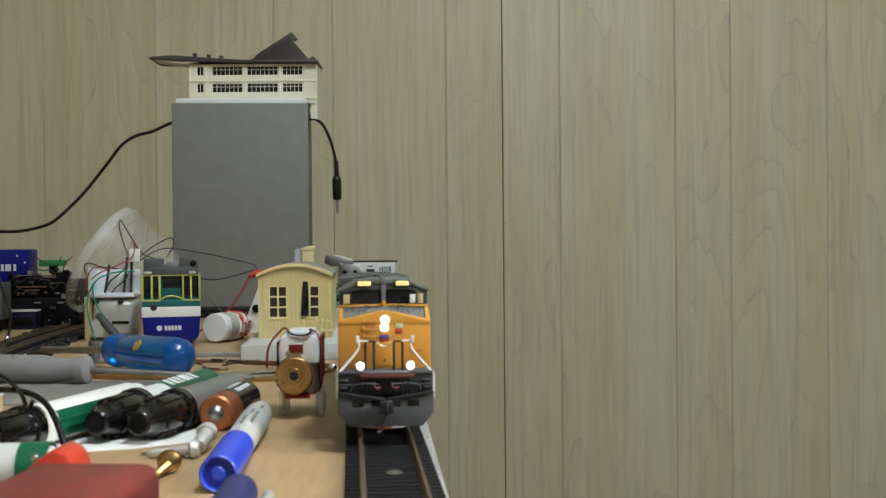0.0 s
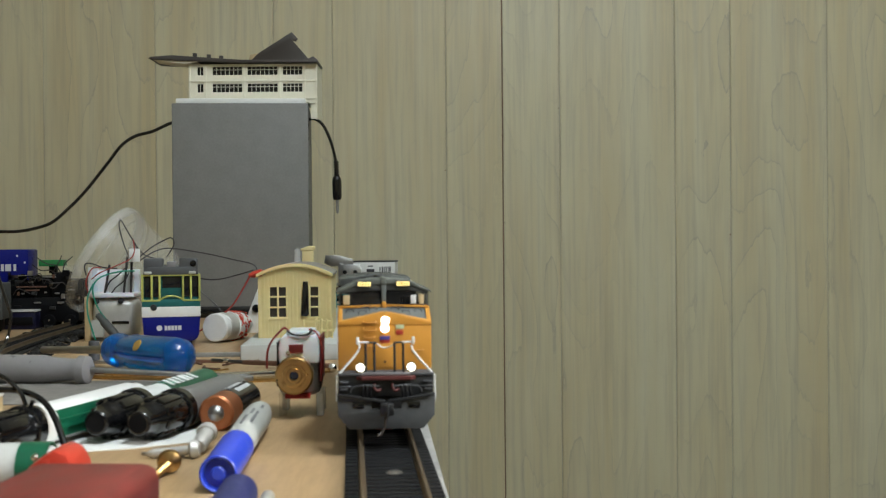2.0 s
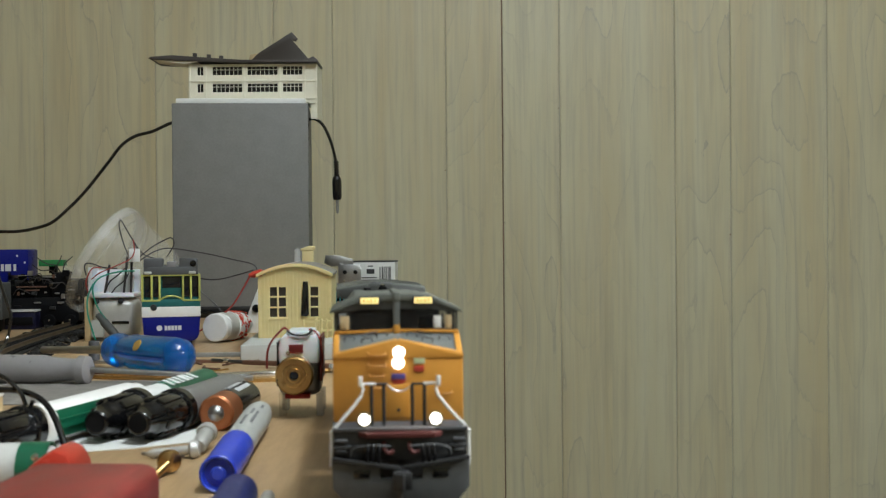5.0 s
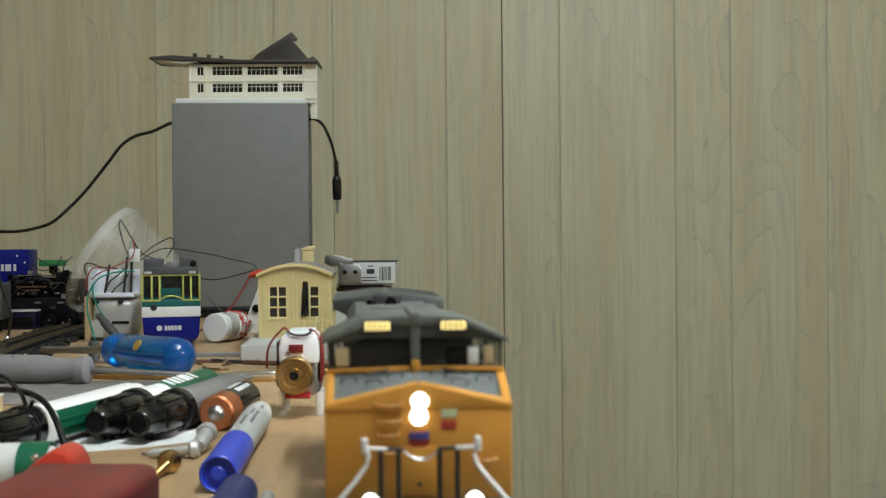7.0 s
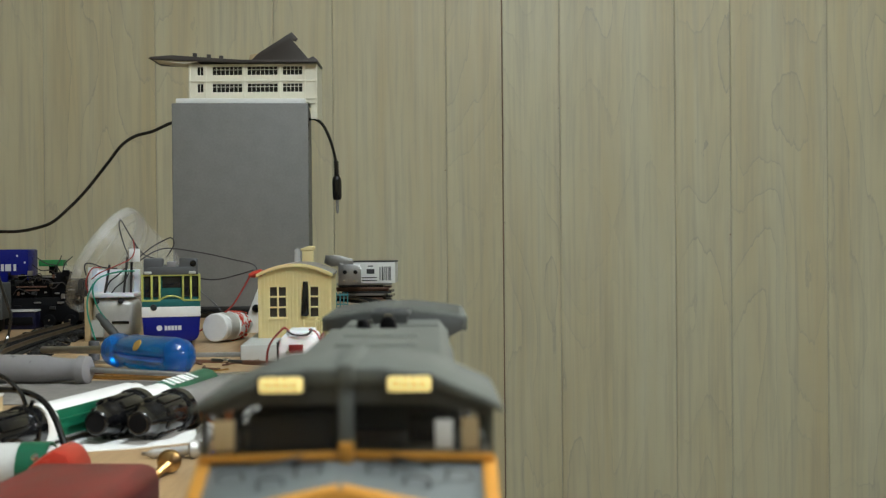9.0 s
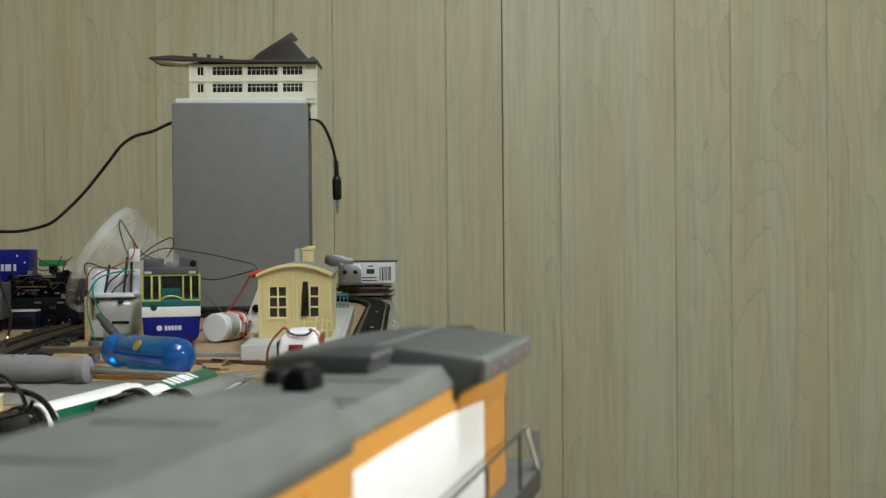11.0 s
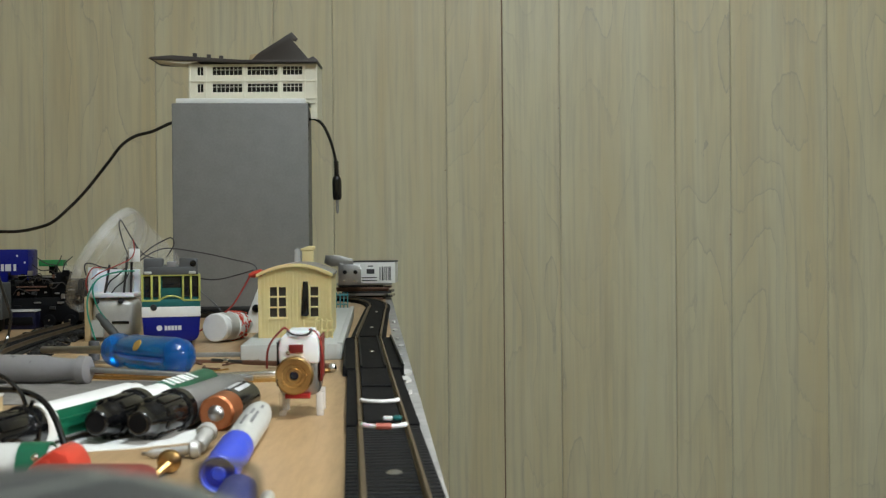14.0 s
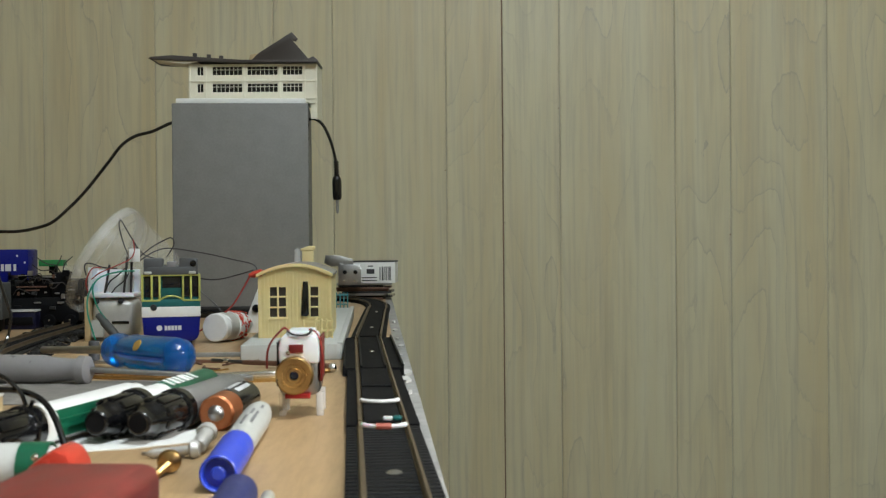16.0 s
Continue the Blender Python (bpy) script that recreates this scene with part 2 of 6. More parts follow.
M["deck"] = mat("dark_track_deck", (0.009, 0.009, 0.010), 0.7, var=0.35, scale=250, dirt=0.06, spec=0.06)
M["cabglass"] = mat("tinted_clear_pane", (0.03, 0.03, 0.034), 0.06, var=0.1, scale=200, alpha=0.26)
M["oldred"] = mat("dark_brick_red", (0.085, 0.014, 0.012), 0.6, var=0.2, scale=400)
M["flake"] = mat("torn_pale_paint", (0.62, 0.61, 0.59), 0.7, var=0.2, scale=500, bump=0.4)


# ---------------- mesh helpers ----------------
def bm_box(bm, x0, x1, y0, y1, z0, z1, m=None):
    vs = [bm.verts.new((x, y, z)) for x in (x0, x1) for y in (y0, y1) for z in (z0, z1)]
    if m is not None:
        for v in vs:
            v.co = m @ v.co
    fs = [(0, 1, 3, 2), (4, 6, 7, 5), (0, 4, 5, 1), (2, 3, 7, 6), (0, 2, 6, 4), (1, 5, 7, 3)]
    for f in fs:
        bm.faces.new([vs[i] for i in f])
    return vs


def box(x0, x1, y0, y1, z0, z1, bev=0.0, seg=2, m=None):
    bm = bmesh.new()
    bm_box(bm, x0, x1, y0, y1, z0, z1)
    if bev:
        bmesh.ops.bevel(bm, geom=bm.edges[:], offset=bev, segments=seg, profile=0.5, affect="EDGES")
    if m is not None:
        bmesh.ops.transform(bm, matrix=m, verts=bm.verts)
    return bm


def prism(profile, y0, y1, axis="y", bev=0.0):
    """A flat outline drawn out: outline in x,z along y, or in y,z along x, or in x,y along z."""
    bm = bmesh.new()
    def place(a, b, d):
        return {"y": (a, d, b), "x": (d, a, b), "z": (a, b, d)}[axis]
    lo = [bm.verts.new(place(a, b, y0)) for a, b in profile]
    hi = [bm.verts.new(place(a, b, y1)) for a, b in profile]
    k = len(profile)
    bm.faces.new(lo)
    bm.faces.new(hi[::-1])
    for i in range(k):
        bm.faces.new((lo[i], hi[i], hi[(i + 1) % k], lo[(i + 1) % k]))
    bmesh.ops.recalc_face_normals(bm, faces=bm.faces)
    if bev:
        bmesh.ops.bevel(bm, geom=bm.edges[:], offset=bev, segments=2, profile=0.5, affect="EDGES")
    return bm


def lathe(profile, seg=28, m=None):
    """Turned round z: profile of (radius, height), closed at both ends where the radius is 0."""
    bm = bmesh.new()
    rings = []
    for r, z in profile:
        if r < 1e-7:
            rings.append([bm.verts.new((0, 0, z))])
        else:
            rings.append([bm.verts.new((r * math.cos(2 * math.pi * i / seg), r * math.sin(2 * math.pi * i / seg), z)) for i in range(seg)])
    for a, b in zip(rings, rings[1:]):
        for i in range(seg):
            j = (i + 1) % seg
            q = [a[i % len(a)], a[j % len(a)], b[j % len(b)], b[i % len(b)]]
            q = list(dict.fromkeys(q))
            if len(q) > 2:
                bm.faces.new(q)
    bmesh.ops.recalc_face_normals(bm, faces=bm.faces)
    if m is not None:
        bmesh.ops.transform(bm, matrix=m, verts=bm.verts)
    return bm


def axis_pose(p, q):
    """The pose whose z axis runs from p to q."""
    p, q = Vector(p), Vector(q)
    return Matrix.Translation(p) @ (q - p).to_track_quat("Z", "Y").to_matrix().to_4x4()


def smooth_path(pts, per=8):
    pts = [Vector(p) for p in pts]
    ext = [pts[0] * 2 - pts[1]] + pts + [pts[-1] * 2 - pts[-2]]
    out = []
    for i in range(1, len(ext) - 2):
        a, b, c, d = ext[i - 1:i + 3]
        for k in range(per):
            t = k / per
            out.append(0.5 * ((2 * b) + (c - a) * t + (2 * a - 5 * b + 4 * c - d) * t * t + (3 * b - a - 3 * c + d) * t ** 3))
    return out + [pts[-1]]


def tube(pts, r, seg=8, per=8):
    """A round wire through the points."""
    path = smooth_path(pts, per) if per > 1 else [Vector(p) for p in pts]
    bm = bmesh.new()
    rings = []
    up = Vector((0.13, 0.21, 0.97))
    for i, p in enumerate(path):
        d = (path[min(i + 1, len(path) - 1)] - path[max(i - 1, 0)]).normalized()
        s = d.cross(up)
        s = s.normalized() if s.length > 1e-4 else Vector((1, 0, 0))
        u = s.cross(d)
        rings.append([bm.verts.new(p + r * (math.cos(2 * math.pi * k / seg) * s + math.sin(2 * math.pi * k / seg) * u)) for k in range(seg)])
    for a, b in zip(rings, rings[1:]):
        for k in range(seg):
            bm.faces.new((a[k], a[(k + 1) % seg], b[(k + 1) % seg], b[k]))
    bm.faces.new(rings[0])
    bm.faces.new(rings[-1][::-1])
    bmesh.ops.recalc_face_normals(bm, faces=bm.faces)
    return bm


def join(*bms):
    """One bmesh out of several."""
    out = bmesh.new()
    for b in bms:
        me = bpy.data.meshes.new("tmp")
        b.to_mesh(me)
        out.from_mesh(me)
        bpy.data.meshes.remove(me)
        b.free()
    return out


def mesh_of(name, bm, material, flat=None):
    me = bpy.data.meshes.new(name)
    bm.normal_update()
    bm.to_mesh(me)
    bm.free()
    me.materials.append(M[material] if isinstance(material, str) else material)
    if not flat:
        for p in me.polygons:
            p.use_smooth = True
        me.set_sharp_from_angle(angle=radians(35))
    return me


def part(name, bm, material, parent, label=""):
    ob = new(name, mesh_of(name, bm, material))
    ob.parent = parent
    return tagged(ob, label)


def thing(name, m, label, category, group="", bm=None, material=None, kind=""):
    ob = new(name, mesh_of(name, bm, material) if bm else None)
    ob.matrix_world = m if m is not None else Matrix()
    return tagged(ob, label, category, group, kind)


def structure(name, bm, material, label=""):
    ob = new(name, mesh_of(name, bm, material))
    return tagged(ob, label, name.split("_")[0], kind="structure")


def pm(name, bm, material, parent, label="", m=None):
    """A part drawn in millimetres."""
    if m is not None:
        bmesh.ops.transform(bm, matrix=m, verts=bm.verts)
    bmesh.ops.scale(bm, vec=(0.001, 0.001, 0.001), verts=bm.verts)
    return part(name, bm, material, parent, label)


def stand(name, x, y, z, rz, label, category, group=""):
    """An empty thing at millimetres x, y, z, turned by rz degrees."""
    return thing(name, pose(x * 0.001, y * 0.001, z * 0.001, 0, 0, rz), label, category, group)


def rod(p, q, r, seg=16, r2=None):
    """A round bar from p to q."""
    n = (Vector(q) - Vector(p)).length
    r2 = r if r2 is None else r2
    c = min(r, r2) * 0.12
    return lathe([(0, 0), (r - c, 0), (r, c), (r2, n - c), (r2 - c, n), (0, n)], seg, axis_pose(p, q))


def turned(p, q, profile, seg=28):
    """A turned body along p to q: profile of (distance, radius)."""
    return lathe([(r, d) for d, r in profile], seg, axis_pose(p, q))


# ---------------- the room ----------------
WALL = 2.2
FLOOR = -0.78


def build_room():
    # panelled wall: boards of three and six inches' ratio with v-grooves between them
    wall = structure("wall_north", box(-3.0, 3.0, WALL + 0.0022, WALL + 0.12, FLOOR, 1.66), "groove", "dark backing of a pale wood-grain panelled wall")
    grooves = [-2.9, -2.72, -2.51, -2.41, -2.2, -2.1, -1.9, -1.79, -1.59, -1.49, -1.28, -1.18, -0.97, -0.88, -0.7165, -0.515, -0.302, -0.196, 0.0075, 0.109, 0.212, 0.419, 0.519, 0.693,
               0.83, 0.93, 1.14, 1.24, 1.45, 1.55, 1.76, 1.86, 2.07, 2.17, 2.38, 2.6, 2.9]
    for a, b in zip(grooves, grooves[1:]):
        gap = 0.0006 if abs(a - 0.109) < 0.001 else 0.0004
        gap2 = 0.0005 if abs(b - 0.109) < 0.001 else 0.0004
        bm = prism([(a + gap, WALL + 0.002), (a + gap + 0.0014, WALL), (b - gap2 - 0.0014, WALL), (b - gap2, WALL + 0.002)], FLOOR, 1.66, "z")
        ob = part("panel", bm, "panel", wall)
    part("joint_shadow_gap", box(0.1081, 0.1099, WALL + 0.0012, WALL + 0.0021, FLOOR, 1.66), "joint", wall, "dark open joint between two sheets")
    for x, z in ((0.1075, 0.262), (0.1115, 0.105), (0.0055, 0.20), (0.2105, 0.31), (0.5175, 0.08)):
        part("nail", lathe([(0, 0.0012), (0.0009, 0.0008), (0.0011, 0)], 8, pose(x, WALL, z, 90)), "joint", wall)
    structure("wall_south", box(-3.0, 3.0, -2.6, -2.5, FLOOR, 1.66), "panel")
    structure("wall_west", box(-3.1, -3.0, -2.6, 2.32, FLOOR, 1.66), "panel")
    structure("wall_east", box(3.0, 3.1, -2.6, 2.32, FLOOR, 1.66), "panel")
    structure("ceiling", box(-3.1, 3.1, -2.6, 2.32, 1.66, 1.72), "plaster")
    structure("floor", box(-3.1, 3.1, -2.6, 2.32, FLOOR - 0.05, FLOOR), "carpet")


def build_table():
    t = thing("layout_table", None, "light plywood layout table with a grey painted edge", "table")
    slope = -0.0555
    def ex(y):
        return 0.0012 + slope * (y - 0.353)
    part("tabletop", prism([(-1.6, -0.5), (ex(-0.5) - 0.0085, -0.5), (ex(1.95) - 0.0085, 1.95), (-1.6, 1.95)], -0.018, 0.0, "z"), "plywood", t)
    part("edge_strip", prism([(ex(-0.5) - 0.0083, -0.5), (ex(-0.5), -0.5), (ex(1.95), 1.95), (ex(1.95) - 0.0083, 1.95)], -0.05, -0.0006, "z"), "edge", t, "scuffed grey painted edge strip")
    rnd = random.Random(11)
    for y, w, l in ((0.69, 0.0075, 0.026), (0.655, 0.007, 0.022), (0.735, 0.003, 0.012), (0.79, 0.003, 0.010), (0.86, 0.004, 0.02), (0.93, 0.003, 0.012), (1.02, 0.004, 0.018), (1.12, 0.004, 0.02), (0.60, 0.002, 0.006), (0.52, 0.0015, 0.004), (0.44, 0.002, 0.005), (0.40, 0.0015, 0.004)):
        k = 9
        x = ex(y) - 0.0042 + rnd.uniform(-0.001, 0.001)
        pts = [(x + 0.5 * w * rnd.uniform(0.6, 1.2) * math.cos(2 * math.pi * i / k), y + 0.5 * l * rnd.uniform(0.6, 1.2) * math.sin(2 * math.pi * i / k)) for i in range(k)]
        part("paint_flake", prism(pts, -0.0005, rnd.uniform(0.0003, 0.0012), "z"), "flake", t, "torn flake of pale paint")
    for x in (-1.5, -0.16):
        for y in (-0.4, 1.8):
            part("leg", box(x - 0.03, x + 0.03, y - 0.03, y + 0.03, FLOOR, -0.018, 0.003), "plywood", t)


# ---------------- the track ----------------
RAIL_TOP = 0.0055
TRACK_X, TRACK_SLOPE, ARC_Y, ARC_R = -0.01838, -0.07525, 0.2563, 0.4125


def track_point(s):
    """Centre of the track at s metres (negative: away from the lens), and its direction away from the lens."""
    n = Vector((TRACK_SLOPE, 1.0)).normalized()
    a = Vector((TRACK_X + TRACK_SLOPE * (ARC_Y - 0.4), ARC_Y))
    rest = -s - ARC_Y / n.y
    if rest >= 0:
        return a + n * rest, n
    ang = -rest / ARC_R
    side = Vector((-n.y, n.x))
    p = a - n * ARC_R * math.sin(ang) + side * ARC_R * (1 - math.cos(ang))
    return p, (n * math.cos(ang) - side * math.sin(ang))


def far_track():
    """Centre line of the farther track: on from the straight, then bending to the west."""
    pts = [track_point(-0.75)[0], track_point(-0.88)[0], Vector((-0.0612, 1.05)), Vector((-0.0685, 1.25)), Vector((-0.0735, 1.36)), Vector((-0.096, 1.47)), Vector((-0.155, 1.55)), Vector((-0.27, 1.61))]
    path = smooth_path([(p.x, p.y, 0) for p in pts], 14)
    out = []
    for i, p in enumerate(path):
        q = path[min(i + 1, len(path) - 1)] - path[max(i - 1, 0)]
        out.append((Vector((p.x, p.y)), Vector((q.x, q.y)).normalized()))
    return out


def strip(line, a, b, z0, z1):
    """A band along a track's centre line, from offset a to b."""
    bm = bmesh.new()
    rings = []
    for p, d in line:
        r = Vector((d.y, -d.x))
        rings.append([bm.verts.new((p.x + r.x * o, p.y + r.y * o, z)) for o, z in ((a, z0), (b, z0), (b, z1), (a, z1))])
    for u, v in zip(rings, rings[1:]):
        for k in range(4):
            bm.faces.new((u[k], u[(k + 1) % 4], v[(k + 1) % 4], v[k]))
    bm.faces.new(rings[0])
    bm.faces.new(rings[-1][::-1])
    bmesh.ops.recalc_face_normals(bm, faces=bm.faces)
    return bm


def lay_rails(t, line):
    for sg in (-1, 1):
        o = sg * 0.0090
        part("rail", join(strip(line, o - 0.0005, o + 0.0005, 0.0052, RAIL_TOP),
                          strip(line, o - 0.0003, o + 0.0003, 0.0035, 0.0052),
                          strip(line, o - 0.0011, o + 0.0011, 0.0028, 0.0035)), "rail", t)


def tie_at(t, me, p, d):
    ob = new("tie", me)
    ob.parent = t
    ob.matrix_local = Matrix.Translation((p.x, p.y, 0)) @ Matrix.Rotation(math.atan2(d.y, d.x) - math.pi / 2, 4, "Z")


def line_between(s0, s1, step=0.0055):
    n = max(2, round(abs(s1 - s0) / step))
    return [track_point(s0 + (s1 - s0) * i / n) for i in range(n + 1)]


def build_track():
    tie = mesh_of("tie", box(-0.0142, 0.0142, -0.0015, 0.0015, 0.0, 0.0029, 0.0003, 1), "tie")
    a = thing("curved_track", None, "black sectional model track with brass rails curving past the lens", "track", "track sections")
    near = line_between(0.32, -0.4705)
    for p, d in near:
        tie_at(a, tie, p, d)
    lay_rails(a, near)
    part("web", strip(near, -0.0069, 0.0069, 0.0003, 0.0019), "tie", a)
    for sg in (-1, 1):
        part("web", strip(near, sg * 0.0105 - 0.0008, sg * 0.0105 + 0.0008, 0.0003, 0.0022), "tie", a)
    p, d = track_point(-0.378)
    part("glue_spot", lathe([(0, 0.0006), (0.0016, 0.0005), (0.0026, 0.0)], 14, Matrix.Translation((p.x + 0.001, p.y, 0.0029)) @ Matrix.Diagonal((1, 1.4, 1, 1))), "dullsteel", a, "dull silver glue spot")

    b = thing("plain_deck_track", None, "smooth black deck track section with brass rails", "track", "track sections")
    mid = line_between(-0.4725, -0.671, 0.02)
    lay_rails(b, mid)
    part("deck", strip(mid, -0.0072, 0.0072, 0.0003, 0.0046), "deck", b)
    for sg in (-1, 1):
        part("shoulder", strip(mid, sg * 0.012 - 0.0023, sg * 0.012 + 0.0023, 0.0003, 0.0036), "deck", b)
    p, d = track_point(-0.587)
    part("tab", box(-0.0075, 0.0075, -0.0008, 0.0008, 0, 0.0007, 0.0002, 1, Matrix.Translation((p.x, p.y, 0.0046))), "deck", b)

    c = thing("rerailer", None, "wide black rerailer track section with raised side guides", "track", "track sections")
    wide = line_between(-0.673, -0.885, 0.02)
    lay_rails(c, wide)
    part("deck", strip(wide, -0.0070, 0.0070, 0.0003, 0.0050), "deck", c)
    for sg in (-1, 1):
        part("apron", strip(wide, sg * 0.0128 - 0.0029, sg * 0.0128 + 0.0029, 0.0003, 0.0047), "deck", c)
        part("guide", strip(wide, sg * 0.0162 - 0.0006, sg * 0.0162 + 0.0006, 0.0003, 0.0066), "tie", c)
        part("guide", strip(wide, sg * 0.0066 - 0.0006, sg * 0.0066 + 0.0006, 0.0003, 0.0060), "tie", c)

    e = thing("far_curve_track", None, "dark curved model track bending away behind the house", "track", "track sections")
    far = far_track()
    far = [q for q in far if q[0].y > 0.889]
    lay_rails(e, far)
    part("deck", strip(far, -0.0072, 0.0072, 0.0003, 0.0046), "deck", e)
    for sg in (-1, 1):
        part("shoulder", strip(far, sg * 0.0113 - 0.0015, sg * 0.0113 + 0.0015, 0.0003, 0.0036), "deck", e)
    for dy in (0.775, 0.99, 1.20):
        q = min(far + wide, key=lambda r: abs(r[0].y - dy))[0]
        host, top = (c, 0.0050) if dy < 0.885 else (e, 0.0046)
        part("nail", lathe([(0, 0.0008), (0.0012, 0.0005), (0.0016, 0.0)], 10, Matrix.Translation((q.x + 0.0008, q.y, top))), "steel", host)

    # bent arcs added between the rails to imitate the shine of raised deck ends
    for s0, z, names, cols in ((-0.5265, 0.0046, ("shiny_deck_arc",), ("white",)), (-0.4555, 0.0046, ("shiny_deck_arc",), ("milky",))):
        p, d = track_point(s0)
        o = thing(names[0], Matrix.Translation((p.x, p.y, 0)), "bent white arc standing in for a shiny raised deck end", "sleeve", "sleeves on the track")
        part("sleeve", tube([(-0.0082, 0.001, z + 0.0014), (-0.0055, -0.001, z + 0.0011), (0, -0.002, z + 0.0010), (0.0055, -0.001, z + 0.0011), (0.0082, 0.0012, z + 0.0014)], 0.0009, 8, 5), cols[0], o)
        if cols[0] == "milky":
            part("band", tube([(-0.0028, -0.0021, z + 0.0011), (0, -0.0023, z + 0.0011), (0.0028, -0.0021, z + 0.0011)], 0.00125, 8, 3), "fadedred", o, "faded red band")
    # small bit added to imitate the white and green shine of a deck end
    p, d = track_point(-0.4765)
    o = thing("shiny_deck_bit", Matrix.Translation((p.x + 0.0025, p.y, 0.0046)), "small white and green bit standing in for a shiny deck end", "chip")
    part("chip", box(-0.0025, 0.0015, -0.0016, 0.0016, 0, 0.0016, 0.0007), "milky", o)
    part("chip", box(0.0015, 0.005, -0.002, 0.002, 0, 0.0018, 0.0008), "teal", o, "dark green tip")

    # a second track, far to the west
    w = thing("siding_track", None, "dusty black flexible track winding past the wrecked engines", "track", "track sections")
    pts = smooth_path([(-0.268, 0.66, 0), (-0.287, 0.74, 0), (-0.303, 0.84, 0), (-0.313, 0.95, 0), (-0.319, 1.06, 0), (-0.330, 1.20, 0)], 18)
    line = []
    for i, q in enumerate(pts):
        dd = pts[min(i + 1, len(pts) - 1)] - pts[max(i - 1, 0)]
        line.append((Vector((q.x, q.y)), Vector((dd.x, dd.y)).normalized()))
    for p, d in line:
        tie_at(w, tie, p, d)
    lay_rails(w, line)
    part("web", strip(line, -0.0175, 0.0175, 0.0002, 0.0012), "ballast", w, "dusty black roadbed")


def table_scraps():
    """Offcuts of wire and strip lying loose on the plywood among the tools."""
    rnd = random.Random(33)
    for i in range(14):
        x, y = rnd.uniform(-0.30, -0.12), rnd.uniform(0.70, 0.86)
        if x > -0.215 and y > 0.78:
            y -= 0.10
        l, turn = rnd.uniform(0.010, 0.034), rnd.uniform(0, 180)
        o = thing("wire_offcut", pose(x, y, 0.0, 0, 0, turn), "short dull metal offcut lying on the plywood", "offcut", "loose offcuts")
        bend = rnd.uniform(-0.3, 0.3) * l
        part("wire", tube([(-l / 2, 0, 0.0008), (0, bend, 0.0008), (l / 2, 0, 0.0008)], rnd.uniform(0.0005, 0.0008), 6, 4), rnd.choice(("dullsteel", "dark", "rust", "brass")), o)


def siding_rubble():
    rnd = random.Random(21)
    bm = bmesh.new()
    for i in range(420):
        y = rnd.uniform(0.68, 1.10)
        x = -0.262 - 0.19 * (y - 0.66) + (0.10 * (y - 0.66) ** 2) + rnd.choice((-1, 1, 1)) * rnd.uniform(0.012, 0.027)
        r = rnd.uniform(0.0006, 0.0028)
        made = bmesh.ops.create_icosphere(bm, subdivisions=1, radius=r, matrix=Matrix.Translation((x, y, r * 0.5)) @ Matrix.Diagonal((1.3, 1.0, 0.7, 1)))
        for v in made["verts"]:
            v.co += Vector((rnd.uniform(-1, 1), rnd.uniform(-1, 1), rnd.uniform(-0.4, 0.6))) * r * 0.35
    ob = new("ballast_stones", mesh_of("ballast_stones", bm, "ballast"))
    tagged(ob, "loose dusty dark ballast stones along the siding track", "ballast", kind="stuff")


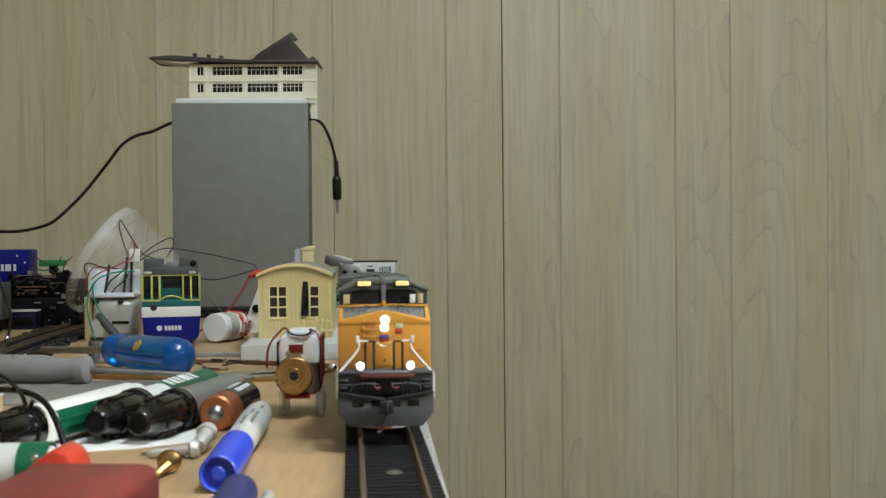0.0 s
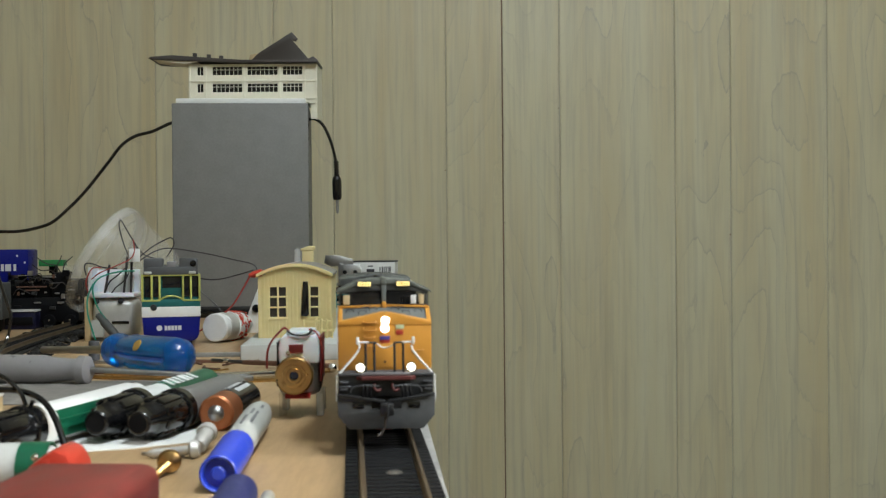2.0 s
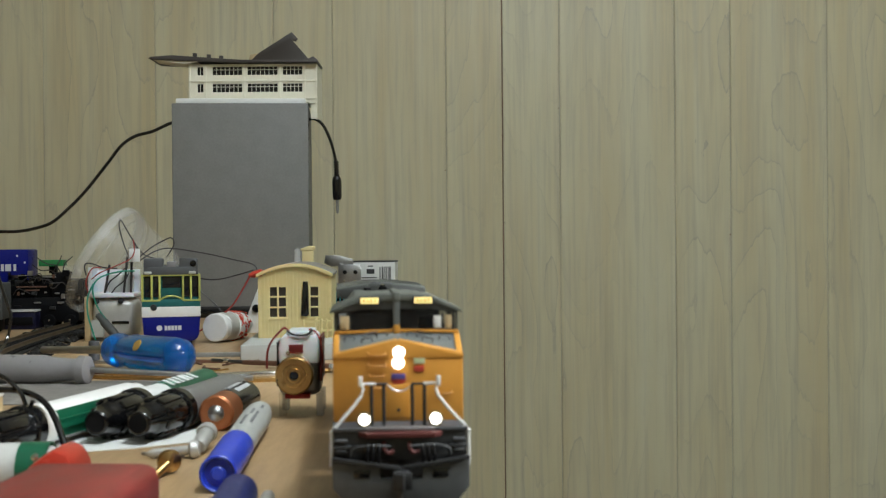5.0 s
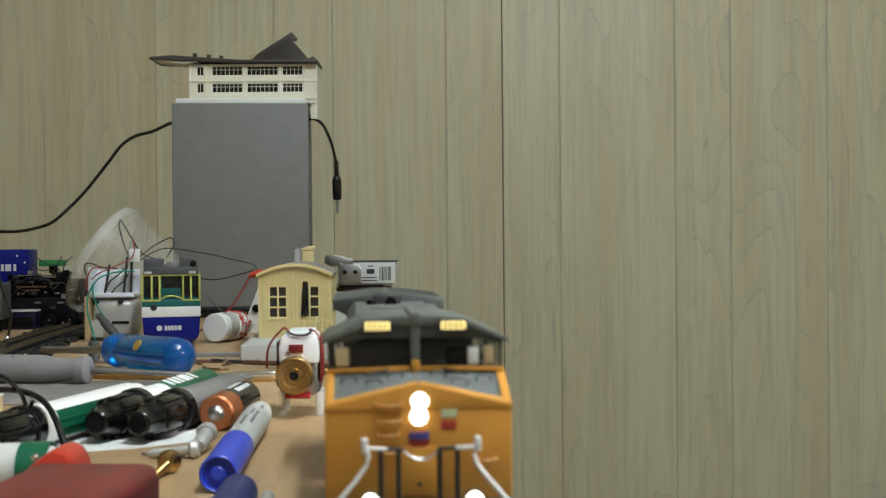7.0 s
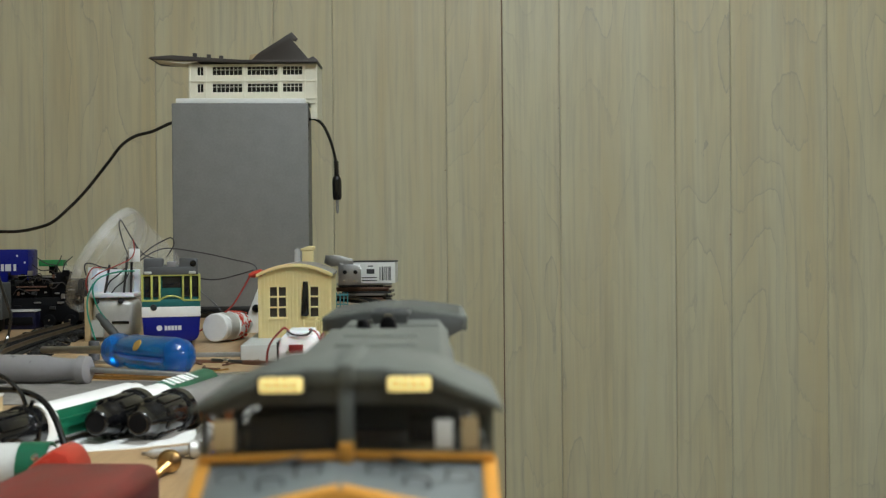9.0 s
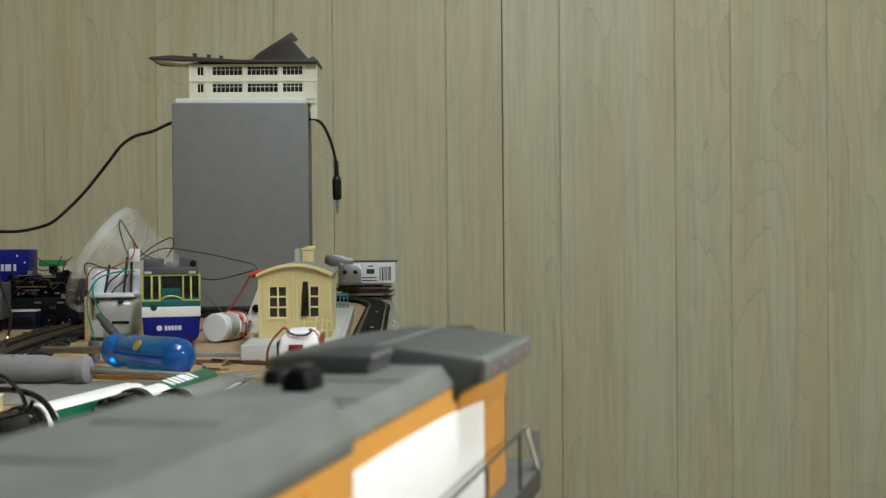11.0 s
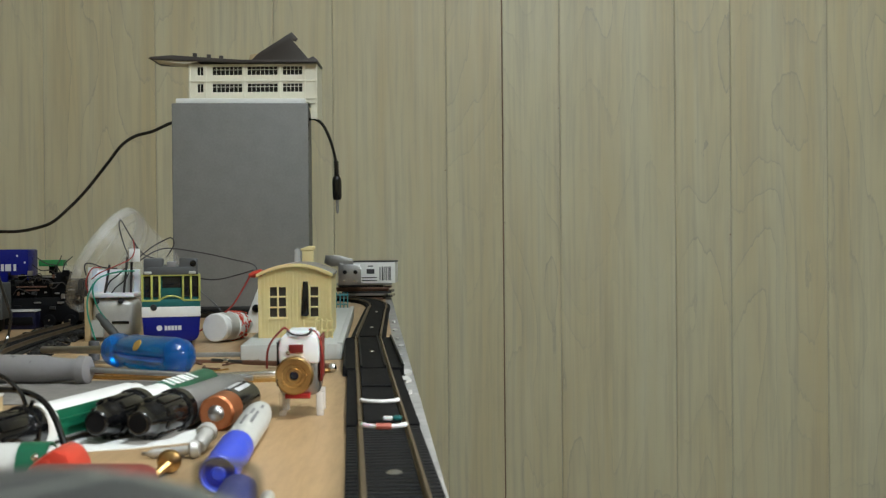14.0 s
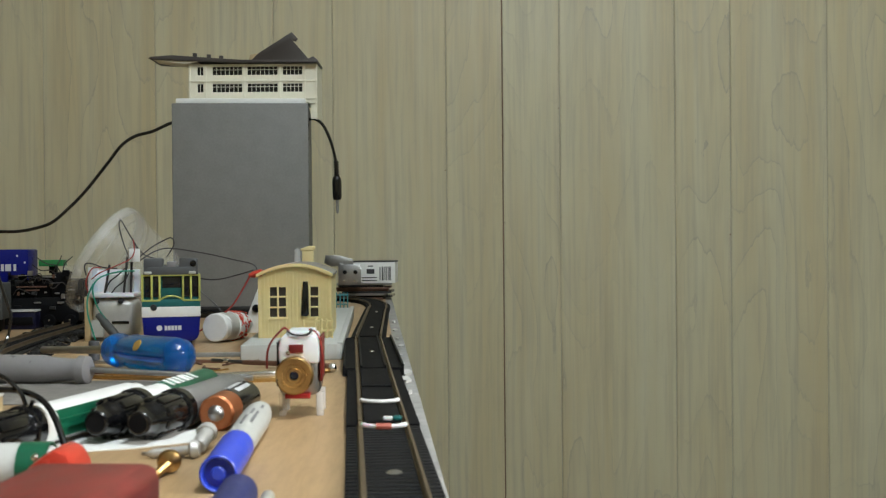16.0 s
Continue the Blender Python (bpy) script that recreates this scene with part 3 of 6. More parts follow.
# ---------------- locomotive ----------------
def build_locomotive():
    e = thing("model_locomotive", Matrix(), "orange and grey model diesel locomotive with lit headlights", "model train")
    e.scale = (0.98, 1, 1)
    def pf(name, bm, material, parent, label=""):
        return pm(name, bm, material, parent, label, Matrix.Translation((0, 4, 0)))

    # nose: full width, with a peaked top edge; grey anti-glare top behind it
    pm("nose", prism([(-16.9, 23), (16.9, 23), (16.9, 39.8), (1.2, 43.4), (-1.2, 43.4), (-16.9, 39.8)], -10.5, -3.0, "y", 0.45), "orange", e)
    pm("nose_lip", prism([(-17.0, 39.0), (17.0, 39.0), (17.0, 39.9), (1.2, 43.6), (-1.2, 43.6), (-17.0, 39.9)], -10.75, -10.3, "y", 0.2), "orange", e)
    pm("nose_core", box(-15.0, 15.0, -4.0, 1.0, 23.2, 39.5), "orange", e)

    def wedge(a, b, c, d, drop):
        """A sloping slab: two back corners, two front corners, and its thickness downwards."""
        bm = bmesh.new()
        top = [bm.verts.new(p) for p in (a, b, c, d)]
        low = [bm.verts.new((p[0], p[1], p[2] - drop)) for p in (a, b, c, d)]
        bm.faces.new(top)
        bm.faces.new(low[::-1])
        for i in range(4):
            bm.faces.new((top[i], low[i], low[(i + 1) % 4], top[(i + 1) % 4]))
        bmesh.ops.recalc_face_normals(bm, faces=bm.faces)
        bmesh.ops.bevel(bm, geom=bm.edges[:], offset=0.12, segments=2, profile=0.5, affect="EDGES")
        return bm

    for sg in (-1, 1):
        pm("nose_top", wedge((sg * 1.0, 0.9, 45.0), (sg * 15.6, 0.9, 44.7), (sg * 15.6, -9.4, 40.5), (sg * 1.0, -9.4, 43.8), 1.6), "nosegrey", e, "grey anti-glare panel")
        pm("nose_trim", wedge((sg * 15.3, 1.0, 45.2), (sg * 16.9, 1.0, 45.0), (sg * 16.9, -10.2, 40.2), (sg * 15.3, -10.2, 40.7), 3.0), "orange", e)
        pm("nose_edge", wedge((sg * 0.2, -9.3, 44.15), (sg * 16.2, -9.3, 40.75), (sg * 16.2, -10.6, 40.3), (sg * 0.2, -10.6, 43.7), 1.0), "orange", e)
        pm("window_trim", prism([(sg * 1.0, 44.9), (sg * 16.6, 44.6), (sg * 16.6, 45.4), (sg * 1.0, 45.8)], -0.5, 0.6, "y", 0.1), "orange", e)
        for x, y, z in ((12.6, -3.0, 43.4), (8.0, -4.6, 43.0), (4.0, -3.4, 44.2)):
            pm("nose_grab", tube([(sg * (x - 1.3), y, z - 0.2), (sg * (x - 1.2), y - 0.3, z + 0.8), (sg * (x + 1.2), y - 0.3, z + 0.6), (sg * (x + 1.3), y, z - 0.4)], 0.16, 6, 3), "midgrey", e)
        pm("wiper", rod((sg * 5.0, -0.6, 45.3), (sg * 9.5, -2.6, 44.5), 0.18, 6), "dark", e)
    pm("nose_ridge", wedge((-1.1, 0.9, 44.9), (1.1, 0.9, 44.9), (1.1, -9.4, 43.7), (-1.1, -9.4, 43.7), 1.6), "nosegrey", e)
    pm("center_peg", box(-0.85, 0.85, -1.2, 0.4, 44.6, 46.9, 0.3), "orange", e)
    # cab: side walls, roof with a brim, windshields
    cab = pm("cab", prism([(-16.6, 23), (16.6, 23), (16.8, 43.2), (16.7, 44.6), (-16.7, 44.6), (-16.8, 43.2)], 0.6, 25.0, "y", 0.3), "locogrey", e)
    pm("cab_back", prism([(-13.3, 44.5), (13.3, 44.5), (13.3, 51.6), (9.5, 53.4), (-9.5, 53.4), (-13.3, 51.6)], 23.8, 25.0, "y", 0.1), "cabdark", cab)
    for sg in (-1, 1):
        pm("cab_back", box(sg * 16.0 - 0.4, sg * 16.0 + 0.4, 23.8, 25.0, 44.5, 50.6), "cabdark", cab)
        pm("cab_back", box(sg * 14.6 - 1.4, sg * 14.6 + 1.4, 23.8, 25.0, 44.5, 45.4), "cabdark", cab)
        for y0, y1 in ((0.7, 2.4), (11.2, 13.0), (22.6, 25.0)):
            pm("cab_pillar", box(sg * 16.3 - 0.3, sg * 16.3 + 0.3, y0, y1, 44.4, 50.6, 0.1), "locogrey", cab)
        pm("window_header", box(sg * 16.3 - 0.3, sg * 16.3 + 0.3, 0.7, 25.0, 49.4, 50.8, 0.1), "locogrey", cab)
        pm("seat", box(sg * 9.0 - 2.4, sg * 9.0 + 2.4, 12.0, 14.0, 44.6, 48.2, 0.5), "sooty", cab)
    # pale panels set flush in the panes to paint their bright glints
    for x0, x1, z0, z1, col, lab in ((10.0, 12.0, 46.0, 49.2, "white", "white panel standing in for a glint in the windshield"), (13.0, 14.9, 45.9, 49.4, "tan", "tan panel standing in for a glint in the windshield"), (-15.0, -12.6, 45.9, 49.3, "tan", "tan panel standing in for a glint in the windshield")):
        pm("visor", box(x0, x1, -0.08, 0.14, z0, z1, 0.05), col, cab, lab)
    # grey block added behind the left pane to imitate its grey reflection
    pm("reflection_block", box(-11.6, -1.6, 2.6, 7.0, 44.5, 49.6, 0.4), "midgrey", cab, "grey block standing in for the left windshield's reflection")
    pm("cab_side", box(16.3, 17.1, 1.0, 24.6, 23.2, 43.0, 0.15), "orange", e)
    pm("cab_side", box(-17.1, -16.3, 1.0, 24.6, 23.2, 43.0, 0.15), "orange", e)
    roof = pm("cab_roof", prism([(-17.9, 50.0), (-17.2, 51.0), (-9.8, 54.3), (-4.2, 55.0), (4.2, 55.0), (9.8, 54.3), (17.2, 51.0), (17.9, 50.0), (16.6, 50.3), (9.0, 53.2), (-9.0, 53.2), (-16.6, 50.3)], -0.6, 25.4, "y", 0.15), "locogrey", e)
    pm("roof_rib", box(-1.0, 1.0, -0.9, 25, 53.0, 55.5, 0.3), "locogrey", e)
    pm("brow", prism([(-16.2, 49.7), (-9.2, 51.0), (9.2, 51.0), (16.2, 49.7), (16.2, 50.6), (9.4, 54.0), (-9.4, 54.0), (-16.2, 50.6)], -0.2, 1.2, "y", 0.1), "cabdark", e)
    for sg in (-1, 1):
        ws = pm("windshield", prism([(sg * 0.9, 45.7), (sg * 15.8, 45.3), (sg * 15.6, 49.4), (sg * 14.2, 50.4), (sg * 0.9, 50.9)], 0.1, 0.75, "y", 0.1), "cabglass", e, "dark glossy windshield")
        pm("window_post", box(sg * 12.4 - 0.2, sg * 12.4 + 0.2, -0.05, 0.5, 45.4, 50.0, 0.1), "dark", e)
        nb = pm("number_board", box(sg * 7.15 - 2.75, sg * 7.15 + 2.75, -1.1, 0.4, 52.2, 54.4, 0.25), "dark", e)
        lit = pm("number_plate", box(sg * 7.15 - 2.35, sg * 7.15 + 2.35, -1.4, -0.9, 52.55, 54.05, 0.1), "board", nb, "glowing yellow number board")
        for k in range(4):
            x = sg * 7.15 - 1.5 + k
            pm("bar", box(x - 0.25, x + 0.25, -1.47, -1.36, 52.85, 53.75), "gold", lit)
    pm("post", box(-0.85, 0.85, -0.6, 0.9, 46.5, 53.5, 0.2), "nosegrey", e)
    # nose fittings
    for z in (37.9, 40.6):
        hl = pm("headlight", lathe([(0, 0.9), (1.1, 0.75), (1.55, 0.2), (1.6, -0.4), (0, -0.4)], 20, pose(0.15 if z > 40 else 0, -10.7, z, 90)), "lamp", e, "glowing white headlight")
    for z in (37.2, 40.0):
        pm("grab_iron", tube([(-7.6, -10.4, z + 0.9), (-7.6, -11.2, z), (-3.4, -11.2, z), (-3.4, -10.4, z + 0.9)], 0.28, 6, 2), "orange", e)
    for x, z in ((-5.6, 31.6), (-5.6, 34.6), (12.0, 30.0)):
        pm("grab_iron", tube([(x - 1.7, -10.4, z + 0.5), (x - 1.7, -11.1, z), (x + 1.7, -11.1, z), (x + 1.7, -10.4, z + 0.5)], 0.25, 6, 2), "orange", e)
    pm("sticker", box(4.0, 6.9, -10.72, -10.45, 37.6, 41.0, 0.05), "decalgreen", e, "green and white sticker, paled for the headlight's glow")
    pm("sticker", box(4.0, 6.7, -10.72, -10.45, 35.6, 37.1, 0.05), "decalred", e, "small red sticker")
    shield = pm("shield", prism([(-1.8, 35.2), (1.8, 35.2), (1.9, 33.2), (0, 31.6), (-1.9, 33.2)], -10.8, -10.4, "y", 0.05), "decalred", e, "red and blue shield emblem")
    pm("shield_top", box(-1.8, 1.8, -10.95, -10.7, 33.8, 35.2, 0.05), "decalblue", shield)
    pm("nose_door", box(-3.6, 3.0, -10.9, -10.3, 24.0, 32.6, 0.2), "orange", e)
    pm("latch", lathe([(0, 0.3), (0.4, 0.2), (0.45, 0)], 10, pose(0, -10.9, 26.0, 90)), "dark", e)
    # handrails and stanchions on the front deck
    for sg in (-1, 1):
        pf("handrail", tube([(sg * 9.9, -21.5, 34.4), (sg * 9.7, -22, 30.6), (sg * 16.9, -23.5, 22.4), (sg * 17.3, -23.5, 21.2), (sg * 17.4, -23.2, 13.5)], 0.42, 8, 3), "white", e, "white painted handrail")
        pf("handrail", tube([(sg * 9.6, -21.5, 33.6), (sg * 6.0, -21.5, 33.4)], 0.36, 8, 1), "white", e, "white painted handrail")
        for x in (3.6, 6.7):
            pf("stanchion", rod((sg * x - 0.4, -21.5, 22.5), (sg * x - 0.4, -21.5, 33.2), 0.46, 8), "dark", e)
        dl = pf("ditch_light", lathe([(0, -0.8), (1.7, -0.8), (1.75, 0.4), (0, 0.4)], 18, pose(sg * 9.0, -23.2, 25.0, 90)), "dark", e)
        pf("lens", lathe([(0, 0.7), (1.1, 0.55), (1.5, 0.1), (1.5, -0.2), (0, -0.2)], 18, pose(sg * 9.0, -23.7, 25.0, 90)), "lamp", dl, "glowing white ditch light")
        pf("light_ring", lathe([(1.45, 0), (1.9, 0), (1.9, 0.7), (1.45, 0.7), (1.45, 0)], 20, pose(sg * 9.0, -23.5, 25.0, 90)), "brassdull", dl, "brassy lamp ring")
        pf("top_rail", rod((sg * 3.0, -21.5, 33.4), (sg * 6.6, -21.5, 33.4), 0.34, 8), "dark", e)
        pf("rail_cap", box(sg * 9.9 - 0.55, sg * 9.9 + 0.55, -22.1, -20.9, 32.8, 35.4, 0.2), "white", e, "white painted rail end")
        for z, w in ((19.9, 3.0), (17.4, 2.6)):
            pf("side_step", box(sg * 14.8 - w / 2, sg * 14.8 + w / 2, -26.4, -23.5, z, z + 0.5, 0.1), "midgrey", e)
        pf("cut_lever", tube([(sg * 2.4, -27.6, 18.9), (sg * 8.0, -27.4, 19.2), (sg * 11.8, -27.0, 18.4), (sg * 12.6, -26.6, 16.4)], 0.24, 6, 4), "midgrey", e)
        for x in (5.4, 6.8, 8.2):
            pf("hose", tube([(sg * x, -26.6, 19.4), (sg * x, -27.8, 18.2), (sg * (x + 0.3), -28.2, 16.2), (sg * (x - 0.2), -27.8, 14.6)], 0.42, 6, 4), "sooty", e)
    pf("safety_chain", tube([(-3.0, -21.5, 33.0), (-1.6, -21.7, 32.0), (0, -21.8, 31.6), (1.6, -21.7, 32.0), (3.0, -21.5, 33.0)], 0.24, 6, 5), "dullsteel", e, "thin steel safety chain")
    pf("step_rail", box(-8.6, 8.6, -25.4, -24.8, 22.4, 23.3, 0.2), "toolgrey", e)
    # deck, anticlimber, pilot and coupler
    pm("frame", box(-16.6, 16.6, -17, 228, 17.5, 22.6, 0.3), "dark", e)
    pm("deck", box(-17.0, 17.0, -21, 231, 22.2, 23.1, 0.2), "midgrey", e)
    pf("anticlimber", prism([(-10.5, -25), (10.5, -25), (8.5, -27.6), (-8.5, -27.6)], 20.9, 22.2, "z", 0.15), "oldred", e, "dark red anticlimber")
    pf("step_well", box(-16.8, 16.8, -24.4, -20, 15.0, 22.3, 0.3), "dark", e)
    for sg in (-1, 1):
        pf("step", box(sg * 14.6 - 2.2, sg * 14.6 + 2.2, -26.0, -22, 18.3, 18.9, 0.1), "midgrey", e)
        pf("air_hose", tube([(sg * 3.2 - 1, -26, 19.6), (sg * 3.2 - 1, -27.3, 18.4), (sg * 3.2, -27.6, 17.3), (sg * 3.2 + 1.4, -27.2, 17.8)], 0.5, 8, 4), "oldred", e, "dull red air hose")
    plow = pf("pilot", prism([(-17.2, 16.4), (-9.5, 14.8), (-5.2, 14.5), (-5.2, 11), (5.2, 11), (5.2, 14.5), (9.5, 14.8), (17.2, 16.4), (17.0, 8.8), (13.0, 4.2), (-13.0, 4.2), (-17.0, 8.8)], -28.0, -25.4, "y", 0.2), "plow", e, "dark grey snowplow pilot")
    for sg in (-1, 1):
        pf("slot", box(sg * 9.8 - 2.0, sg * 9.8 + 2.0, -28.3, -27.8, 11.4, 13.4, 0.1), "black", plow)
        pf("plow_lip", prism([(sg * 0.4, 14.2), (sg * 17.0, 16.6), (sg * 17.0, 15.8), (sg * 0.4, 13.2)], -29.2, -27.6, "y", 0.1), "dark", plow)
    cp = pf("coupler", box(-1.7, 1.7, -33, -24, 10.3, 13.4, 0.4), "dark", e)
    pf("knuckle", prism([(-2.2, -33), (-2.4, -36), (0.2, -37.2), (0.6, -35.4), (2.4, -35.8), (2.0, -32.6)], 9.7, 13.8, "z", 0.3), "dark", cp)
    pf("trip_pin", tube([(-0.4, -34, 10.5), (-0.8, -34, 6.5), (-2.2, -34.5, 3.6), (-3.4, -35, 3.2)], 0.55, 8, 4), "brown", cp, "dark brown trip pin")
    # long hood with chamfered roof
    hood = pm("hood", prism([(-13.0, 23), (13.0, 23), (13.0, 46.6), (-13.0, 46.6)], 25, 206.6, "y", 0.2), "orange", e)
    pm("hood_roof", prism([(-13.2, 46.5), (13.2, 46.5), (13.2, 47.1), (10.9, 49.8), (-10.9, 49.8), (-13.2, 47.1)], 25.2, 206.4, "y", 0.3), "locogrey", e)
    pm("equipment_box", prism([(-13.6, 45.5), (13.6, 45.5), (13.6, 47.4), (11.0, 51.6), (-11.0, 51.6), (-13.6, 47.4)], 26, 108, "y", 0.5), "locogrey", e)
    pm("equipment_side", box(-13.4, 13.4, 26, 108, 23, 45.6, 0.2), "orange", e)
    for y in (33, 43, 70, 90):
        pm("hatch", box(-7, 7, y - 4, y + 4, 51.2, 51.9, 0.3), "locogrey", e)
    ex = pm("exhaust", prism([(-2.2, 49.6), (1.6, 49.6), (1.2, 52.0), (0.4, 52.6), (-1.0, 52.6), (-1.8, 52.0)], 126, 133, "y", 0.3), "sooty", e)
    pm("exhaust_mouth", box(-1.2, 0.6, 127, 132, 52.5, 52.9, 0.1), "black", ex)
    pm("exhaust", lathe([(0, 2.0), (1.3, 1.9), (1.5, 1.4), (1.6, 0), (0, 0)], 16, pose(-6.0, 134, 49.7)), "sooty", e)
    fan = pm("dynamic_brake_box", prism([(-4.6, 49.7), (3.4, 49.7), (3.6, 51.4), (4.2, 51.7), (4.0, 52.6), (-5.2, 52.6), (-5.4, 51.7), (-4.8, 51.4)], 147, 159, "y", 0.3), "cabdark", e, "dark raised roof hatch")
    for k in range(6):
        pm("fin", box(-4.4, 3.4, 148.0 + k * 2.0, 148.6 + k * 2.0, 52.5, 52.8, 0.05), "midgrey", fan)
    for y in (114, 119, 139):
        pm("roof_seam", box(-10.6, 10.6, y - 0.25, y + 0.25, 49.7, 49.95), "cabdark", e)
    # flag panel on the hood's flanks
    for sg in (-1, 1):
        pm("flag_panel", prism([(100, 25), (184, 25), (184, 41.4), (172, 42.2), (150, 43.0), (126, 43.3), (100, 43.2)], sg * 13.15 - 0.2, sg * 13.15 + 0.2, "x", 0.1), "white", e, "large white painted flank panel")
        for k in range(12):
            pm("door_seam", box(sg * 13.4 - 0.12, sg * 13.4 + 0.12, 30 + k * 5.6, 30.5 + k * 5.6, 25, 44.5), "orange", hood)
    # flared radiator
    half = [(18.0, 50.2), (17.7, 50.6), (13.0, 51.3), (8.0, 51.9), (3.5, 52.3)]
    arch = half + [(-x, z) for x, z in reversed(half)]
    rad = pm("radiator_wing", prism([(-17.9, 47.0), (17.9, 47.0)] + arch, 162, 207.6, "y", 0.1), "locogrey", e)
    pm("radiator_body", prism([(-13.2, 40), (13.2, 40), (13.3, 43.6), (13.6, 45.6), (16.4, 47.1), (-16.4, 47.1), (-13.6, 45.6), (-13.3, 43.6)], 164.0, 206.8, "y", 0.2), "orange", e)
    pm("wing_front", prism([(-12.8, 43.4), (12.8, 43.4), (13.8, 45.6), (16.7, 47.2)] + [(x * 0.96, z - 0.5) for x, z in arch] + [(-16.7, 47.2), (-13.8, 45.6)], 161.7, 163.4, "y", 0.1), "cabdark", rad)
    for sg in (-1, 1):
        for k in range(15):
            x = sg * (1.4 + k * 1.05)
            z = float(np.interp(abs(x), (3.5, 8.0, 13.0, 17.7), (52.3, 51.9, 51.3, 50.6)))
            pm("grille_bar", box(x - 0.22, x + 0.22, 164.5, 205.5, z - 0.2, z + 0.22), "cabdark", rad)
        for y in (170, 180, 190.5, 201):
            pm("red_dot", box(sg * 17.98 - 0.1, sg * 17.98 + 0.1, y - 0.8, y + 0.8, 48.1, 48.9, 0.05), "fadedred", rad, "faded red lifting mark")
    pm("lifting_loop", tube([(-1.0, 216, 22.9), (-1.0, 216, 48.0), (-1.0, 216, 50.2), (-0.9, 216, 51.2), (-0.3, 216, 51.7), (1.0, 216, 51.75), (3.4, 216, 51.75), (4.7, 216, 51.7), (5.3, 216, 51.2), (5.4, 216, 50.2), (5.4, 216, 48.0), (5.4, 216, 22.9)], 0.3, 8, 2), "brassdull", e, "dull olive grab loop on the rear deck")
    for sg in (-1, 1):
        pm("rear_rail", tube([(sg * 16.7, 208, 33.4), (sg * 16.9, 219, 24.5), (sg * 16.9, 222, 22.8)], 0.45, 8, 3), "white", e, "white rear handrail")
        pm("rear_stanchion", rod((sg * 16.7, 221, 22.5), (sg * 16.7, 221, 31), 0.8, 10), "dullsteel", e)
        for y in (40, 72, 104, 136, 168, 200):
            pm("stanchion", rod((sg * 16.9, y, 22.5), (sg * 16.9, y, 33.4), 0.3, 6), "dark", e)
        pm("side_rail", rod((sg * 16.9, 28, 33.4), (sg * 16.9, 209, 33.4), 0.3, 6), "dark", e)
    # running gear
    pm("fuel_tank", box(-14.5, 14.5, 72, 138, 4.5, 17.5, 1.5), "dark", e)
    for y0 in (8, 160):
        tr = pm("truck", box(-14.2, 14.2, y0 - 8, y0 + 52, 6.5, 13.5, 0.8), "dark", e)
        for k in range(3):
            yy = y0 + 4 + k * 18
            pm("axle", rod((-8.9, yy, 6.1), (8.9, yy, 6.1), 1.2, 10), "dullsteel", tr)
            for sg in (-1, 1):
                pm("wheel", rod((sg * 7.3, yy, 6.1), (sg * 10.2, yy, 6.1), 6.0, 20), "dullsteel", tr)
    return e


build_room()
build_table()
build_track()
siding_rubble()
table_scraps()
loco = build_locomotive()


def ride(s):
    """Pose of the locomotive whose front truck stands at s on the track."""
    p1, d1 = track_point(s)
    p2, d2 = track_point(s - 0.152)
    ax = (p2 - p1).normalized()
    o = p1 - ax * 0.029
    return pose(o.x, o.y, RAIL_TOP, 0, 0, math.degrees(math.atan2(ax.y, ax.x)) - 90)


